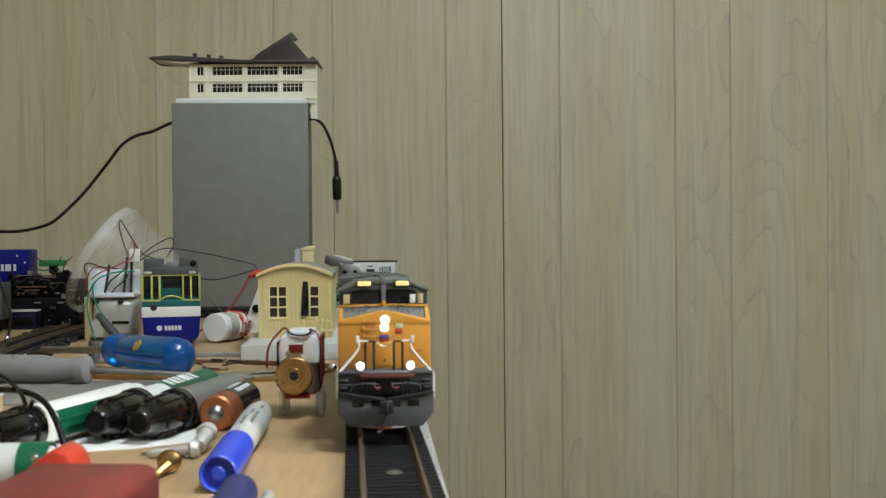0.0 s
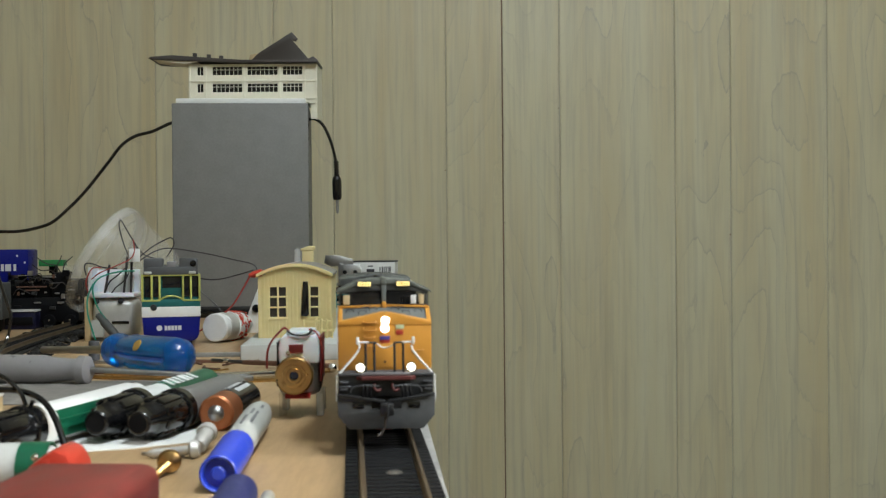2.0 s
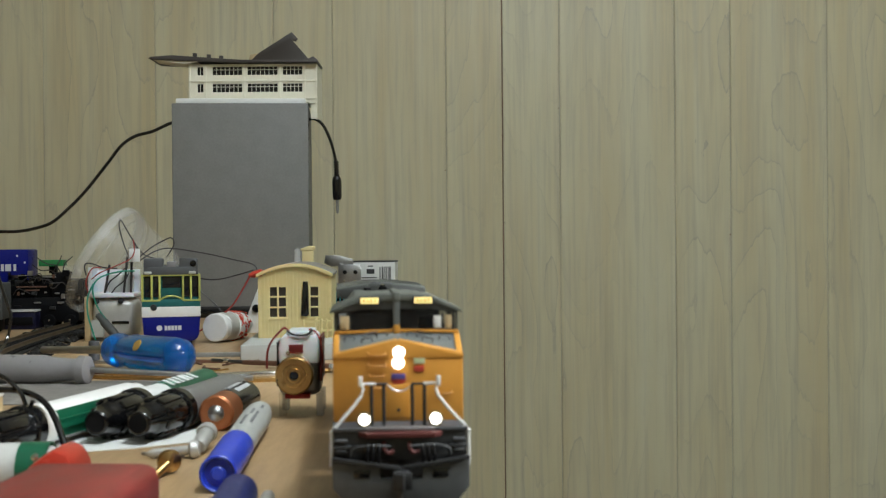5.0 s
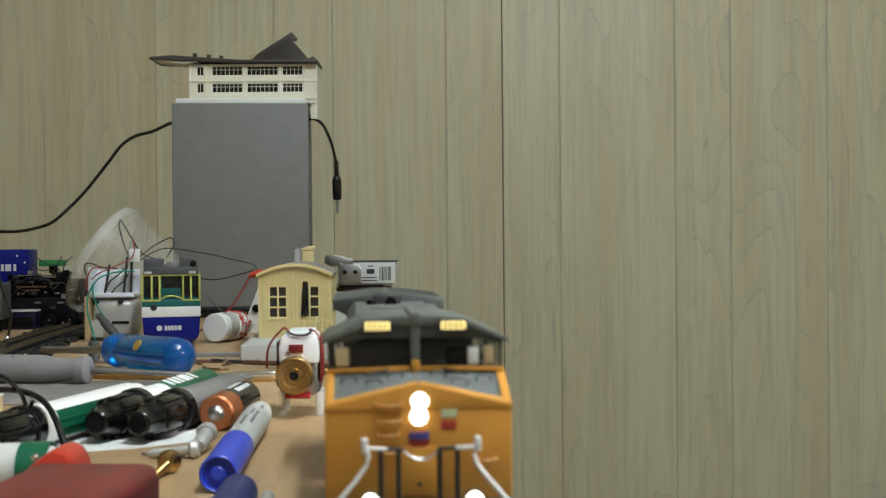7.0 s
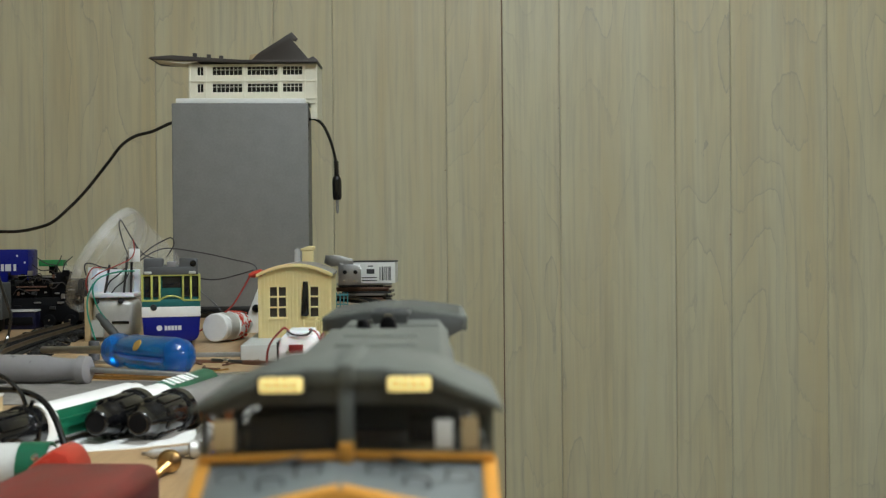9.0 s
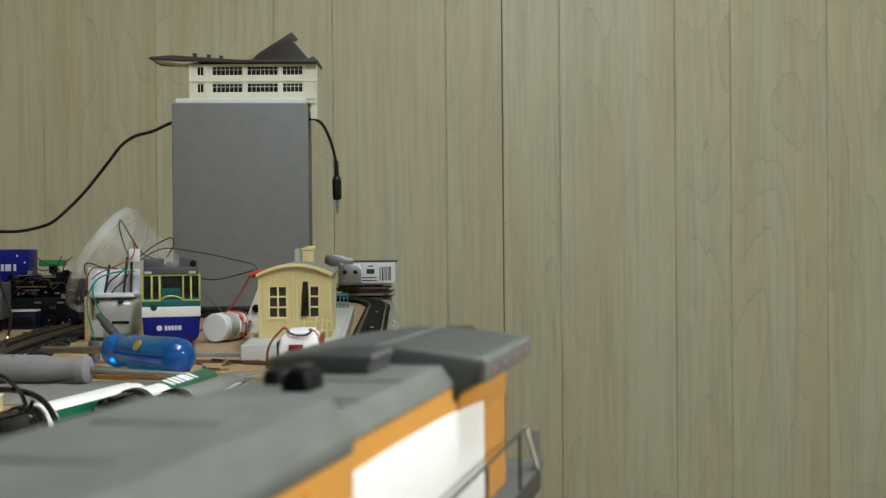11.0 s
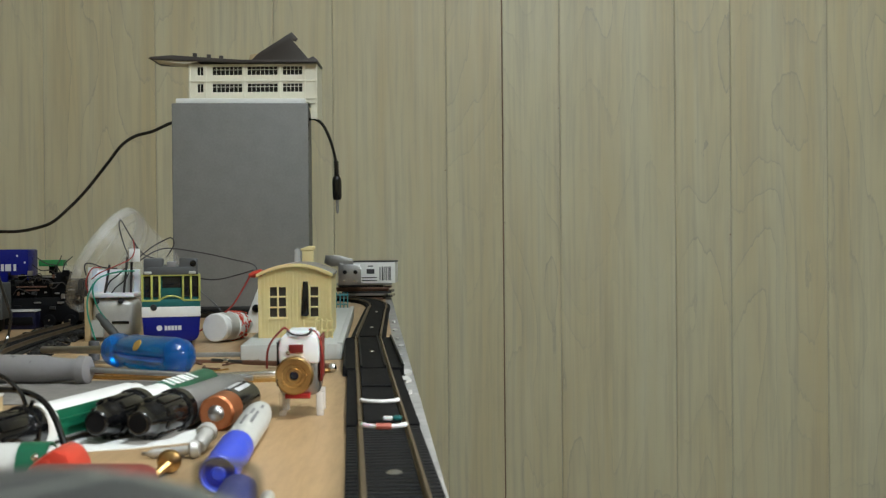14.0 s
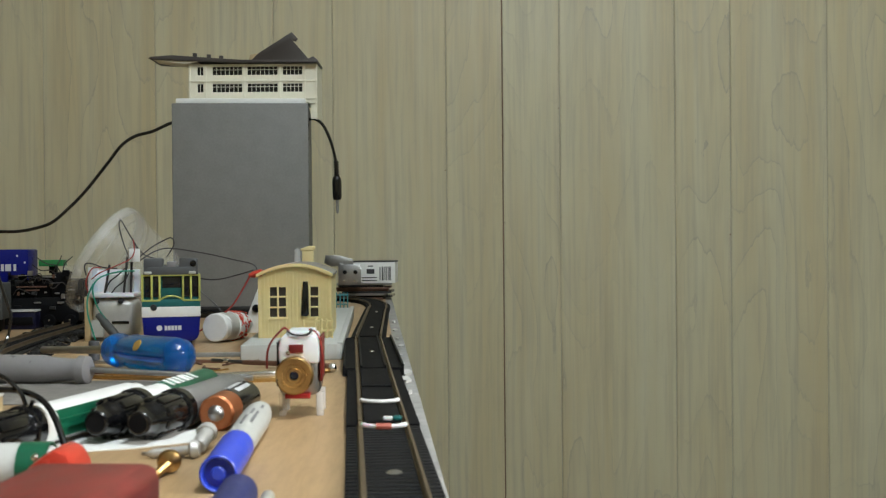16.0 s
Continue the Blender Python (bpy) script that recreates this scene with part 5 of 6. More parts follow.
def white_tube():
    t = stand("white_capped_tube", -169, 902, 0, 0, "white capped tube with red print lying on its side", "tube")
    t.scale = (0.92, 0.92, 0.92)
    a, b = (0, 0, 12.2), (13, 40, 12.0)
    pm("lid", turned(a, b, [(0, 0), (0, 10.6), (0.8, 11.4), (7, 11.6), (7.5, 10.6), (7.6, 0)]), "white", t, "round white lid")
    pm("body", turned(a, b, [(7.5, 0), (7.5, 10.4), (9, 11.6), (15, 11.9), (20, 11.6), (40, 10.4), (52, 7), (56, 0)]), "alum", t, "bright silver body")
    pm("label", turned(a, b, [(22, 11.4), (22.2, 12.1), (26, 12.0), (38, 11.2), (50, 8.4), (50.2, 7)]), "paper", t)
    rnd = random.Random(8)
    for i in range(90):
        ang, d = rnd.uniform(0, 2 * math.pi), rnd.uniform(24, 44)
        pts = []
        for k in range(5):
            r = 12.3 - max(0, d - 24) * 0.058
            pts.append(axis_pose(a, b) @ Vector((r * math.cos(ang), r * math.sin(ang), d)))
            ang += rnd.uniform(-0.22, 0.26)
            d = min(46, max(23.5, d + rnd.uniform(-2.4, 2.4)))
        pm("print_mark", tube(pts, rnd.uniform(0.28, 0.5), 5, 3), "redprint", t)
    w = stand("white_bracket", -162, 1000, 0, -10, "small white plastic bracket with a black knob", "model part")
    pm("plate", prism([(0, 0), (21, 0), (21, 42), (12, 40), (2, 16)], 0, 3, "y", 0.4), "white", w)
    pm("knob", lathe([(0, 2), (3, 1.6), (3.4, 0)], 16, pose(9, 0, 20, 90)), "black", w)
    k = stand("black_strip", -262, 1200, 0, 0, "flat black plastic bars lying before the loudspeaker", "bar")
    pm("bar", box(0, 120, 0, 16, 0, 7, 1.2), "black", k)
    pm("bar", box(20, 128, 3, 12, 7, 11, 1.0, 2), "dark", k)


# ---------------- platform, house and packages ----------------
def platform_and_house():
    p = stand("station_platform", -127, 762, 0, 0, "pale grey plastic station platform beside the track", "platform")
    q = Matrix.Rotation(radians(3.2), 4, "Z")
    bm = prism([(0, 0), (60, 0), (63.5, 2), (63.5, 420), (0, 420)], 0, 10, "z", 0.8)
    pm("slab", bm, "grey", p, m=q)
    pm("kerb", box(60.2, 64.0, 1.5, 420, 9.4, 11.2, 0.4), "grey", p, m=q)
    h = stand("station_house", -127, 762, 10, 3.2, "cream plastic station house with board walls and curved roof", "model building")
    y0, x0, x1 = 55.0, 6.3, 54.6
    W = x1 - x0
    wx = [(13.4, 25.2), (40.4, 46.8)]
    wz = (13.5, 34.5)
    # front wall of upright boards, with real window openings
    def top(x):
        u = (x - (x0 + W / 2)) / (W / 2)
        return 47.6 - 7.0 * u * u
    bm = bmesh.new()
    n = 20
    for i in range(n):
        a, b = x0 + W * i / n, x0 + W * (i + 1) / n
        c = (a + b) / 2
        zt = top(c)
        spans = [(0, zt)]
        for w0, w1 in wx:
            if w0 < c < w1:
                spans = [(0, wz[0]), (wz[1], zt)]
        for s0, s1 in spans:
            bm_box(bm, a + 0.55, b - 0.55, y0 - 0.8, y0, s0, s1)
            bm_box(bm, a, b, y0, y0 + 1.6, s0, s1)
    pm("front_wall", bm, "cream", h)
    bm = bmesh.new()
    for i in range(40):
        a = y0 + 1.6 + i * 2.4
        bm_box(bm, x1 - 1.6, x1, a, a + 2.4, 0, 40.5)
        bm_box(bm, x1, x1 + 0.45, a + 0.3, a + 2.1, 0, 40.5)
    pm("side_wall", bm, "cream", h)
    pm("side_wall", box(x0, x0 + 1.6, y0 + 1.6, y0 + 97.6, 0, 40.5), "cream", h)
    pm("back_wall", box(x0 + 1.6, x1 - 1.6, y0 + 96, y0 + 97.6, 0, 40.5), "cream", h)
    for x in (x0 - 0.2, x1 - 1.2):
        pm("corner_board", box(x, x + 1.5, y0 - 0.9, y0 + 0.6, 0, 41.0, 0.15), "cream", h)
    for w0, w1 in wx:
        win = pm("window", box(w0 - 0.8, w1 + 0.8, y0 - 1.1, y0 - 0.4, wz[0] - 1.4, wz[0], 0.15), "cream", h)
        pm("pane", box(w0, w1, y0 + 1.7, y0 + 1.95, wz[0], wz[1]), "brown", win)
        cols = 2 if w0 < 30 else 1
        for i in range(cols + 1):
            xx = w0 + (w1 - w0) * i / cols
            pm("mullion", box(xx - 0.6, xx + 0.6, y0 - 0.7, y0 + 0.9, wz[0], wz[1], 0.1), "cream", win)
        for i in range(4):
            zz = wz[0] + (wz[1] - wz[0]) * i / 3
            pm("glazing_bar", box(w0, w1, y0 - 0.6, y0 + 0.8, zz - 0.55, zz + 0.55, 0.1), "cream", win)
    pm("lamp_panel", prism([(36.2, 37.6), (39.4, 37.6), (40.0, 16), (39, 14.4), (34.8, 14.4), (35.0, 18)], y0 - 2.0, y0 - 0.5, "y", 0.2), "black", h, "black post on the wall")
    # curved fascia and roof
    k = 16
    outer = [(x0 - 1.4 + (W + 2.8) * i / k, top(x0 + W * i / k) + 2.2) for i in range(k + 1)]
    inner = [(x, z - 2.4) for x, z in reversed(outer)]
    pm("fascia", prism(outer + inner, y0 - 2.6, y0 + 0.2, "y", 0.15), "cream", h)
    pm("roof", prism([(x, z - 0.2) for x, z in outer] + [(x, z + 0.6) for x, z in inner], y0 + 0.2, y0 + 100, "y", 0.15), "toolgrey", h, "pale grey curved roof")
    ch = pm("chimney", box(30, 38.5, 150, 158, 44, 58.0, 0.6), "cream", h, "cream chimney")
    pm("chimney_cap", prism([(29, 57.6), (39.5, 57.6), (39.5, 61), (35, 61), (29, 59)], 149.4, 158.6, "y", 0.3), "cream", ch)
    pm("vent_pipe", turned((26.5, 150, 46), (26.5, 150, 60), [(0, 0), (0, 2.4), (12, 2.2), (14, 0)], 14), "clear", h, "clear vent pipe")
    # bench and railing before the house
    b = stand("platform_railing", -127, 762, 10, 3.2, "small cream plastic railing before the station house", "railing")
    for x in (45, 48.5, 52, 55.5):
        pm("post", lathe([(0, 0), (0.9, 0), (0.5, 1.5), (0.8, 4), (0.45, 7), (0.9, 10), (0.9, 12.5), (0, 13)], 10, pose(x, 49, 0)), "cream", b)
    for z in (5.0, 11.0):
        pm("rail", box(36, 57, 48.5, 49.5, z - 0.6, z + 0.6, 0.2), "cream", b)
    pm("post", box(36, 37.4, 48.2, 49.8, 0, 12, 0.2), "cream", b)
    f = stand("teal_fence", -111, 1178, 10, 3.2, "small teal plastic picket fence on the platform", "fence")
    for i in range(6):
        pm("picket", box(i * 3.6, i * 3.6 + 1.1, 0, 1, 0, 15, 0.15), "cyan", f)
    for z in (3.5, 12.5):
        pm("rail", box(0, 19.2, -0.4, 0, z - 0.6, z + 0.6, 0.1), "cyan", f)


def packages():
    st = stand("strip_stack", -134, 1545, 0, 0, "untidy stack of dark flat strips and rusty plates", "stack")
    rnd = random.Random(4)
    for i in range(8):
        z = i * 2.6
        x0, x1 = rnd.uniform(-4, 6), 62 + rnd.uniform(-6, 8)
        pm("strip", box(x0, x1, rnd.uniform(0, 6), 60 + rnd.uniform(-6, 6), z, z + 2.5, 0.3, 1, Matrix.Rotation(radians(rnd.uniform(-3, 3)), 4, "Z")), ("rust", "black", "dullsteel", "dark", "rust")[i % 5], st)
    bx = stand("barcode_box", -117, 1548, 20.7, -3, "small white cardboard box with a barcode label", "box")
    pm("carton", box(0, 56, 0, 44, 0.1, 27, 0.5), "paper", bx)
    pm("lid", box(-0.4, 56.4, -0.3, 44.4, 26.6, 28.2, 0.4), "dark", bx, "dark box lid")
    for i, w in enumerate((0.9, 0.5, 1.2, 0.5, 0.7, 1.1, 0.5, 0.8, 1.2, 0.6)):
        pm("bar", box(36.5 + i * 1.55, 36.5 + i * 1.55 + w, -0.25, 0.02, 3.5, 21), "print", bx)
    pm("print_block", box(20, 30, -0.25, 0.02, 12, 18), "print", bx)
    for z in (3, 6.5):
        pm("print_line", box(14, 33, -0.25, 0.02, z, z + 1.2), "print", bx)
    pm("print_line", box(22, 28, -0.25, 0.02, 21, 22.4), "print", bx)
    br = stand("steel_bracket", -148, 1515, 20.8, 0, "bent dull steel bracket with punched holes", "bracket")
    pm("plate", box(18, 46, 0, 2, 0.1, 24, 0.4), "dullsteel", br)
    pm("foot", box(18, 46, 2, 28, 0.1, 2, 0.3), "dullsteel", br)
    pm("wing", prism([(0, 27), (2, 36), (18, 36), (36, 31), (36, 24), (8, 22)], 4, 6, "y", 0.3), "dullsteel", br)
    pm("stem", box(19, 24, 2, 6, 2, 26, 0.3), "dullsteel", br)
    for x in (26, 39):
        pm("hole", lathe([(0, 0.25), (2.4, 0.25), (2.6, 0)], 16, pose(x, 0, 15, 90)), "black", br)
        pm("rivet", lathe([(0, 0.8), (1.2, 0.5), (1.5, 0)], 12, pose(x - 1, 0, 4, 90)), "steel", br)


# ---------------- tools and clutter in the middle ----------------
def flywheel_motor():
    m = stand("motor_with_flywheel", -61, 512, 0, 3, "model motor with a brass flywheel in a white cradle", "motor")
    pm("magnet", box(-8.8, 8.8, 6, 34, 9, 29, 3.0, 3), "dullsteel", m, "dull steel motor frame")
    pm("cradle", prism([(-8.4, 23), (8.4, 23), (8.6, 29), (7.8, 33.4), (6.6, 34.8), (-6.6, 34.8), (-7.8, 33.4), (-8.6, 29)], 3, 32, "y", 0.9), "milky", m, "milky white plastic cradle")
    pm("cap", box(-5.2, 6.0, 4, 30, 34.4, 36.4, 0.7), "milky", m)
    pm("red_tab", box(-4.2, 1.8, 2.2, 3.4, 27.4, 31.0, 0.3), "darkred", m, "dark red tab")
    pm("red_tab", box(-6, 4.6, 2.4, 8, 8.2, 10.2, 0.4), "red", m, "red bottom plate")
    pm("side_strip", box(8.6, 9.6, 6, 30, 15, 34, 0.3), "darkred", m)
    pm("side_strip", box(-9.6, -8.6, 6, 30, 13, 32, 0.3), "dark", m)
    fly = pm("flywheel", turned((-1.6, 3.2, 18.6), (-1.6, -5.2, 18.6), [(0, 0), (0, 7.6), (0.5, 7.9), (7.6, 7.9), (8.4, 7.2), (8.4, 5.0), (7.9, 4.7), (7.9, 3.3), (8.4, 3.0), (8.4, 1.9), (5.5, 1.9), (5.5, 0)], 40), "brass", m, "turned brass flywheel")
    pm("bore", lathe([(0, 0.3), (1.8, 0.3), (1.9, 0)], 16, pose(-1.6, -2.4, 18.6, 90)), "black", fly)
    pm("bushing", lathe([(0, 1.2), (1.0, 0.9), (1.2, 0)], 12, pose(-4.4, 3.2, 27.6, 90)), "steel", m)
    for x in (-7.4, 8.4):
        pm("leg", box(x - 1.6, x + 1.6, 8, 12, 0, 10, 0.5), "clear" if x > 0 else "hazerim", m, "clear plastic leg")
        pm("leg", box(x - 1.6, x + 1.6, 27, 31, 0, 10, 0.5), "clear", m, "clear plastic leg")
    pm("wire", tube([(-4, 6, 36), (-6, 5, 38), (-8, 6, 36.5), (-12, 10, 32), (-14, 12, 27), (-14.5, 14, 20)], 0.5, 6, 6), "redwire", m)
    pm("wire", tube([(-5, 3.5, 36.8), (-2, 2.4, 35.2), (3, 2.2, 35.0), (5.2, 3, 36.6), (5, 8, 37)], 0.5, 6, 6), "darkwire", m)
    pm("wire", tube([(4, 8, 37), (7, 6, 36), (9, 5, 32), (9.8, 6, 26), (9.6, 10, 18)], 0.35, 6, 6), "redwire", m)
    s = stand("small_bolt", -63, 690, 0, 0, "small bright bolt lying behind the motor", "bolt")
    pm("head", lathe([(0, 3.6), (1.6, 3.2), (2.4, 1.8), (2.4, 0), (0, 0)], 14, pose(0, 0, 2.5, 60)), "steel", s)
    pm("shank", rod((-4.5, -2, 1.4), (0, 0, 2.0), 1.3, 10), "brass", s)


def screwdrivers():
    b = thing("blue_screwdriver", None, "clear blue plastic handled screwdriver lying on the table", "screwdriver")
    p, q = Vector((-140.5, 668, 11.4)), Vector((-194.5, 722, 11.4))
    n = (q - p).length
    prof = [(0, 0), (0.6, 4), (2.4, 7), (6, 10.0), (11, 10.8), (n * 0.72, 10.2), (n * 0.8, 8.2), (n * 0.86, 8.2), (n * 0.93, 10.2), (n, 9.4), (n + 0.5, 0)]
    bm = turned(p, q, prof, 36)
    ax = (q - p).normalized()
    for v in bm.verts:
        w = v.co - p
        d = w.dot(ax)
        if 8 < d < n * 0.75:
            rad = w - ax * d
            ang = math.atan2(rad.dot(Vector((0, 0, 1))), rad.dot(ax.cross(Vector((0, 0, 1)))))
            v.co -= rad * 0.05 * (0.5 + 0.5 * math.cos(6 * ang))
    face = Vector((0, -0.92, 0.40))
    face = (face - ax * face.dot(ax)).normalized()
    pm("handle", bm, "bluegel", b)
    pm("sticker", lathe([(0, 0.5), (3.4, 0.35), (3.6, 0)], 20, axis_pose(p + ax * 37 + face * 10.15, p + ax * 37 + face * 20)), "gold", b, "round gold sticker")
    pm("shaft", rod(q, q + (q - p).normalized() * 82 + Vector((-10, 20, -6.5)), 2.4, 12), "dullsteel", b)
    g = thing("grey_screwdriver", None, "smoky grey handled screwdriver with a steel shaft", "screwdriver")
    p, q = Vector((-300, 662, 7.9)), Vector((-186, 643, 7.9))
    pm("handle", turned(p, q, [(0, 0), (0, 6.6), (3, 7.7), (88, 7.7), (97, 6.4), (106, 5.9), (109, 6.1), (109.5, 7.5), (114, 7.3), (115.5, 5), (115.6, 0)], 32), "toolgrey", g)
    pm("shaft", rod(q, q + Vector((86, -4, -4.8)), 1.5, 12), "dullsteel", g)
    for i, (x0, y0, x1, y1) in enumerate(((-196, 672, -116, 640), (-190, 684, -112, 652), (-205, 696, -100, 668))):
        r = stand("brass_rod", 0, 0, 0, 0, "thin brass rod lying among the tools", "rod", "thin rods")
        pm("rod", rod((x0, y0, 1.2), (x1, y1, 1.2), 1.1, 10), "brass" if i < 2 else "rust", r)
    k = stand("dark_file", 0, 0, 0, 0, "thin dark steel needle file behind the motor", "file")
    pm("tang", rod((-141, 742, 3.0), (-118, 726, 3.0), 1.0, 10), "dark", k)
    pm("ferrule", rod((-133, 737, 3.0), (-129, 734, 3.0), 1.4, 12), "steel", k)
    pm("blade", box(0, 60, -2.2, 2.2, 1.6, 4.2, 0.4, 2, Matrix.Translation((-119, 727, 0)) @ Matrix.Rotation(radians(-26), 4, "Z")), "rust", k)
    c = stand("chrome_bar", 0, 0, 0, 0, "bright chrome tool blade lying on the table", "tool")
    pm("neck", rod((-123, 641, 4.0), (-113, 645, 4.0), 1.5, 12), "steel", c)
    pm("blade", box(0, 30, -2.2, 2.2, 2.2, 5.6, 0.8, 2, Matrix.Translation((-114, 645, 0)) @ Matrix.Rotation(radians(19), 4, "Z")), "steel", c)
    pm("grip", box(0, 62, -2.6, 2.6, 0, 2.2, 0.4, 2, Matrix.Translation((-126, 640, 0)) @ Matrix.Rotation(radians(19), 4, "Z")), "brass", c)
    fb = stand("flat_bar", -168, 795, 0, 3, "dull grey flat steel bar lying behind the tools", "bar")
    pm("bar", box(-34, 40, -4.5, 4.5, 0.0, 2.4, 0.3), "gunmetal", fb)
    fc = stand("flat_bar", -150, 756, 0, -12, "rusty flat strip lying on the plywood", "bar")
    pm("bar", box(-30, 26, -2.4, 2.4, 0.0, 1.8, 0.3), "rust", fc)
    n = stand("steel_pin", -232, 760, 0, -14, "short dark steel pin standing beside a flat bar", "pin")
    pm("bar", box(-62, 55, -4, 4, 0, 2.2, 0.3), "dullsteel", n)
    pm("pin", rod((16, 0, 2), (16, 0, 14), 3.4, 14), "midgrey", n)
    s = stand("abrasive_sheet", -160, 612, 0, 6, "worn grey abrasive paper lying under the markers", "paper")
    pm("sheet", prism([(-110, -40), (-20, -46), (34, -30), (40, 20), (18, 44), (-60, 50), (-112, 40)], 0.05, 0.6, "z", 0.1), "sand", s)


def dry_marker(name, p, q, label, capc="black", bodyc="white", sleeve=None, stripe=None, r=8.1, collar="white", seed=0):
    """A fat marker: ribbed cap at p, barrel to q."""
    t = thing(name, None, label, "marker", "markers in a row")
    p, q = Vector(p), Vector(q)
    n = (q - p).length
    capl = 39.0
    bm = turned(p, q, [(0, 0), (0, 4.0), (0.6, 4.6), (8, 4.9), (9, 5.6), (12, r - 1.1), (capl - 6, r - 0.7), (capl - 5.4, r + 0.5), (capl - 0.6, r + 0.5), (capl, r), (capl, r - 0.8), (capl, 0)], 40)
    pm("cap", bm, capc, t, "ribbed glossy black cap")
    for i in range(9):
        m = axis_pose(p, q) @ Matrix.Rotation(2 * math.pi * i / 9 + seed, 4, "Z")
        pm("cap_rib", box(-1.7, 1.7, r - 2.4, r - 0.15, 12.0, capl - 5, 0.5, 2, m), capc, t)
    pm("cap_end", turned(p, q, [(-0.15, 0), (-0.15, 3.4), (0.3, 3.6), (0.3, 0)], 24), "sooty", t)
    pm("barrel", turned(p, q, [(capl, 0), (capl, r - 0.6), (n - 8, r - 0.6), (n - 6, r - 1.4), (n - 0.6, r - 1.6), (n, r - 2.2), (n, 0)], 32), bodyc, t)
    pm("collar", turned(p, q, [(capl + 0.1, r - 1), (capl + 0.1, r - 0.1), (capl + 8, r - 0.1), (capl + 8.4, r - 0.7)], 32), collar, t)
    if sleeve:
        pm("label_sleeve", turned(p, q, [(sleeve[0], r - 0.9), (sleeve[0], r - 0.35), (sleeve[1], r - 0.35), (sleeve[1], r - 0.9)], 32), sleeve[2], t, "dark green printed sleeve")
        if len(sleeve) > 3:
            for i, w in enumerate((2.4, 3.4, 2.8, 4.0, 2.6, 3.2)):
                m = axis_pose(p, q) @ Matrix.Rotation(sleeve[3], 4, "Z")
                z0 = sleeve[0] + 3 + i * 5.4
                pm("bar", box(-2.8, 2.8, r - 0.5, r - 0.15, z0, z0 + w, 0.05, 1, m), "paper", t)
    if stripe:
        for ang in stripe:
            m = axis_pose(p, q) @ Matrix.Rotation(ang, 4, "Z")
            pm("stripe", box(-3.4, 3.4, r - 2.4, r - 0.42, capl + 9, n - 30, 0.05, 1, m), "green", t)
    return t


def markers():
    dry_marker("dry_marker", (-158, 400, 8.4), (-131, 520, 8.4), "white dry-erase marker with green stripe and black cap", stripe=(1.3, 1.75), seed=0.3)
    dry_marker("dry_marker", (-128, 448, 8.4), (-110.5, 566, 8.4), "green and white dry-erase marker with black cap", sleeve=(62, 118, "green", 0.35), seed=0.1)
    dry_marker("dry_marker", (-112, 446, 8.4), (-95, 552, 8.4), "grey barrelled marker with a black ribbed cap", bodyc="gunmetal", collar="gunmetal", seed=0.5)
    b = thing("battery", None, "copper and black battery with a silver button", "battery")
    p, q = (-89.8, 480, 7.2), (-86.6, 530, 7.2)
    pm("copper_end", turned(p, q, [(0, 0), (0, 6.2), (0.7, 7.0), (16, 7.1), (16, 0)], 32), "copper", b)
    pm("wrapper", turned(p, q, [(16, 0), (16, 7.12), (49.4, 7.12), (50, 6.4), (50, 0)], 32), "black", b, "black wrapper")
    pm("button", turned(p, q, [(-2.6, 0), (-2.4, 1.0), (-1.9, 2.0), (-1.0, 2.9), (0.2, 3.4), (0.2, 0)], 24), "dullsteel", b, "silver button")
    for i in range(2):
        m = axis_pose(p, q) @ Matrix.Rotation(-0.1 + i * 0.55, 4, "Z")
        pm("print_bar", box(-1.1, 1.1, 7.0, 7.25, 22, 44, 0.05, 1, m), "silverprint", b)
    k = thing("blue_marker", None, "blue capped grey permanent marker lying on the plywood", "marker")
    p, q = Vector((-67.2, 361, 5.8)), Vector((-74.2, 493, 5.8))
    pm("cap", turned(p, q, [(2.6, 0), (2.6, 2.0), (0.9, 2.3), (0.4, 1.8), (0.3, 0.0)], 20), "royal", k)
    pm("cap", turned(p, q, [(2.4, 0), (2.4, 4.2), (0.3, 4.8), (0, 5.2), (0.4, 5.6), (48, 5.75), (48.4, 5.4), (48.4, 0)], 36), "royal", k, "bright blue cap")
    pm("barrel", turned(p, q, [(48.3, 0), (48.3, 5.3), (110, 5.6), (122, 5.3), (131, 4.5), (134.6, 3.6), (135, 0)], 36), "grey", k, "pale grey barrel")
    for i, (z0, w, a) in enumerate(((66, 20, -0.1), (72, 26, 0.45), (90, 12, 0.1), (108, 8, 0.5))):
        m = axis_pose(p, q) @ Matrix.Rotation(a, 4, "Z")
        pm("print_bar", box(-0.5, 0.5, 5.25, 5.65, z0, z0 + w, 0.05, 1, m), "greyprint", k)
    d = thing("navy_pen", None, "slate blue pen cap with a steel clip", "pen")
    p, q = Vector((-57.0, 340, 5.6)), Vector((-53, 268, 5.6))
    pm("cap", turned(p, q, [(0, 0), (0.5, 3), (2, 4.5), (5, 5.3), (40, 5.5), (72, 5.5), (72.5, 0)], 32), "slate", d)
    pm("clip", turned((-49.4, 341, 3.4), (-47.6, 300, 3.4), [(0, 0), (0, 1.6), (0.6, 1.9), (40, 1.9), (40, 0)], 16), "alum", d, "bright steel clip")
    # white barrel given a grey colour to paint in the shade on it
    w = dry_marker("dry_marker", (-205, 352, 8.7), (-114, 356, 8.7), "white marker coloured grey for shade, with a dark green end", bodyc="grey", collar="grey", r=8.4, sleeve=(82, 90.4, "green"))
    for i, (z, a) in enumerate(((60, 2.6), (66, 2.6), (58, 2.1), (64, 2.1))):
        m = axis_pose((-205, 352, 8.7), (-114, 356, 8.7)) @ Matrix.Rotation(a, 4, "Z")
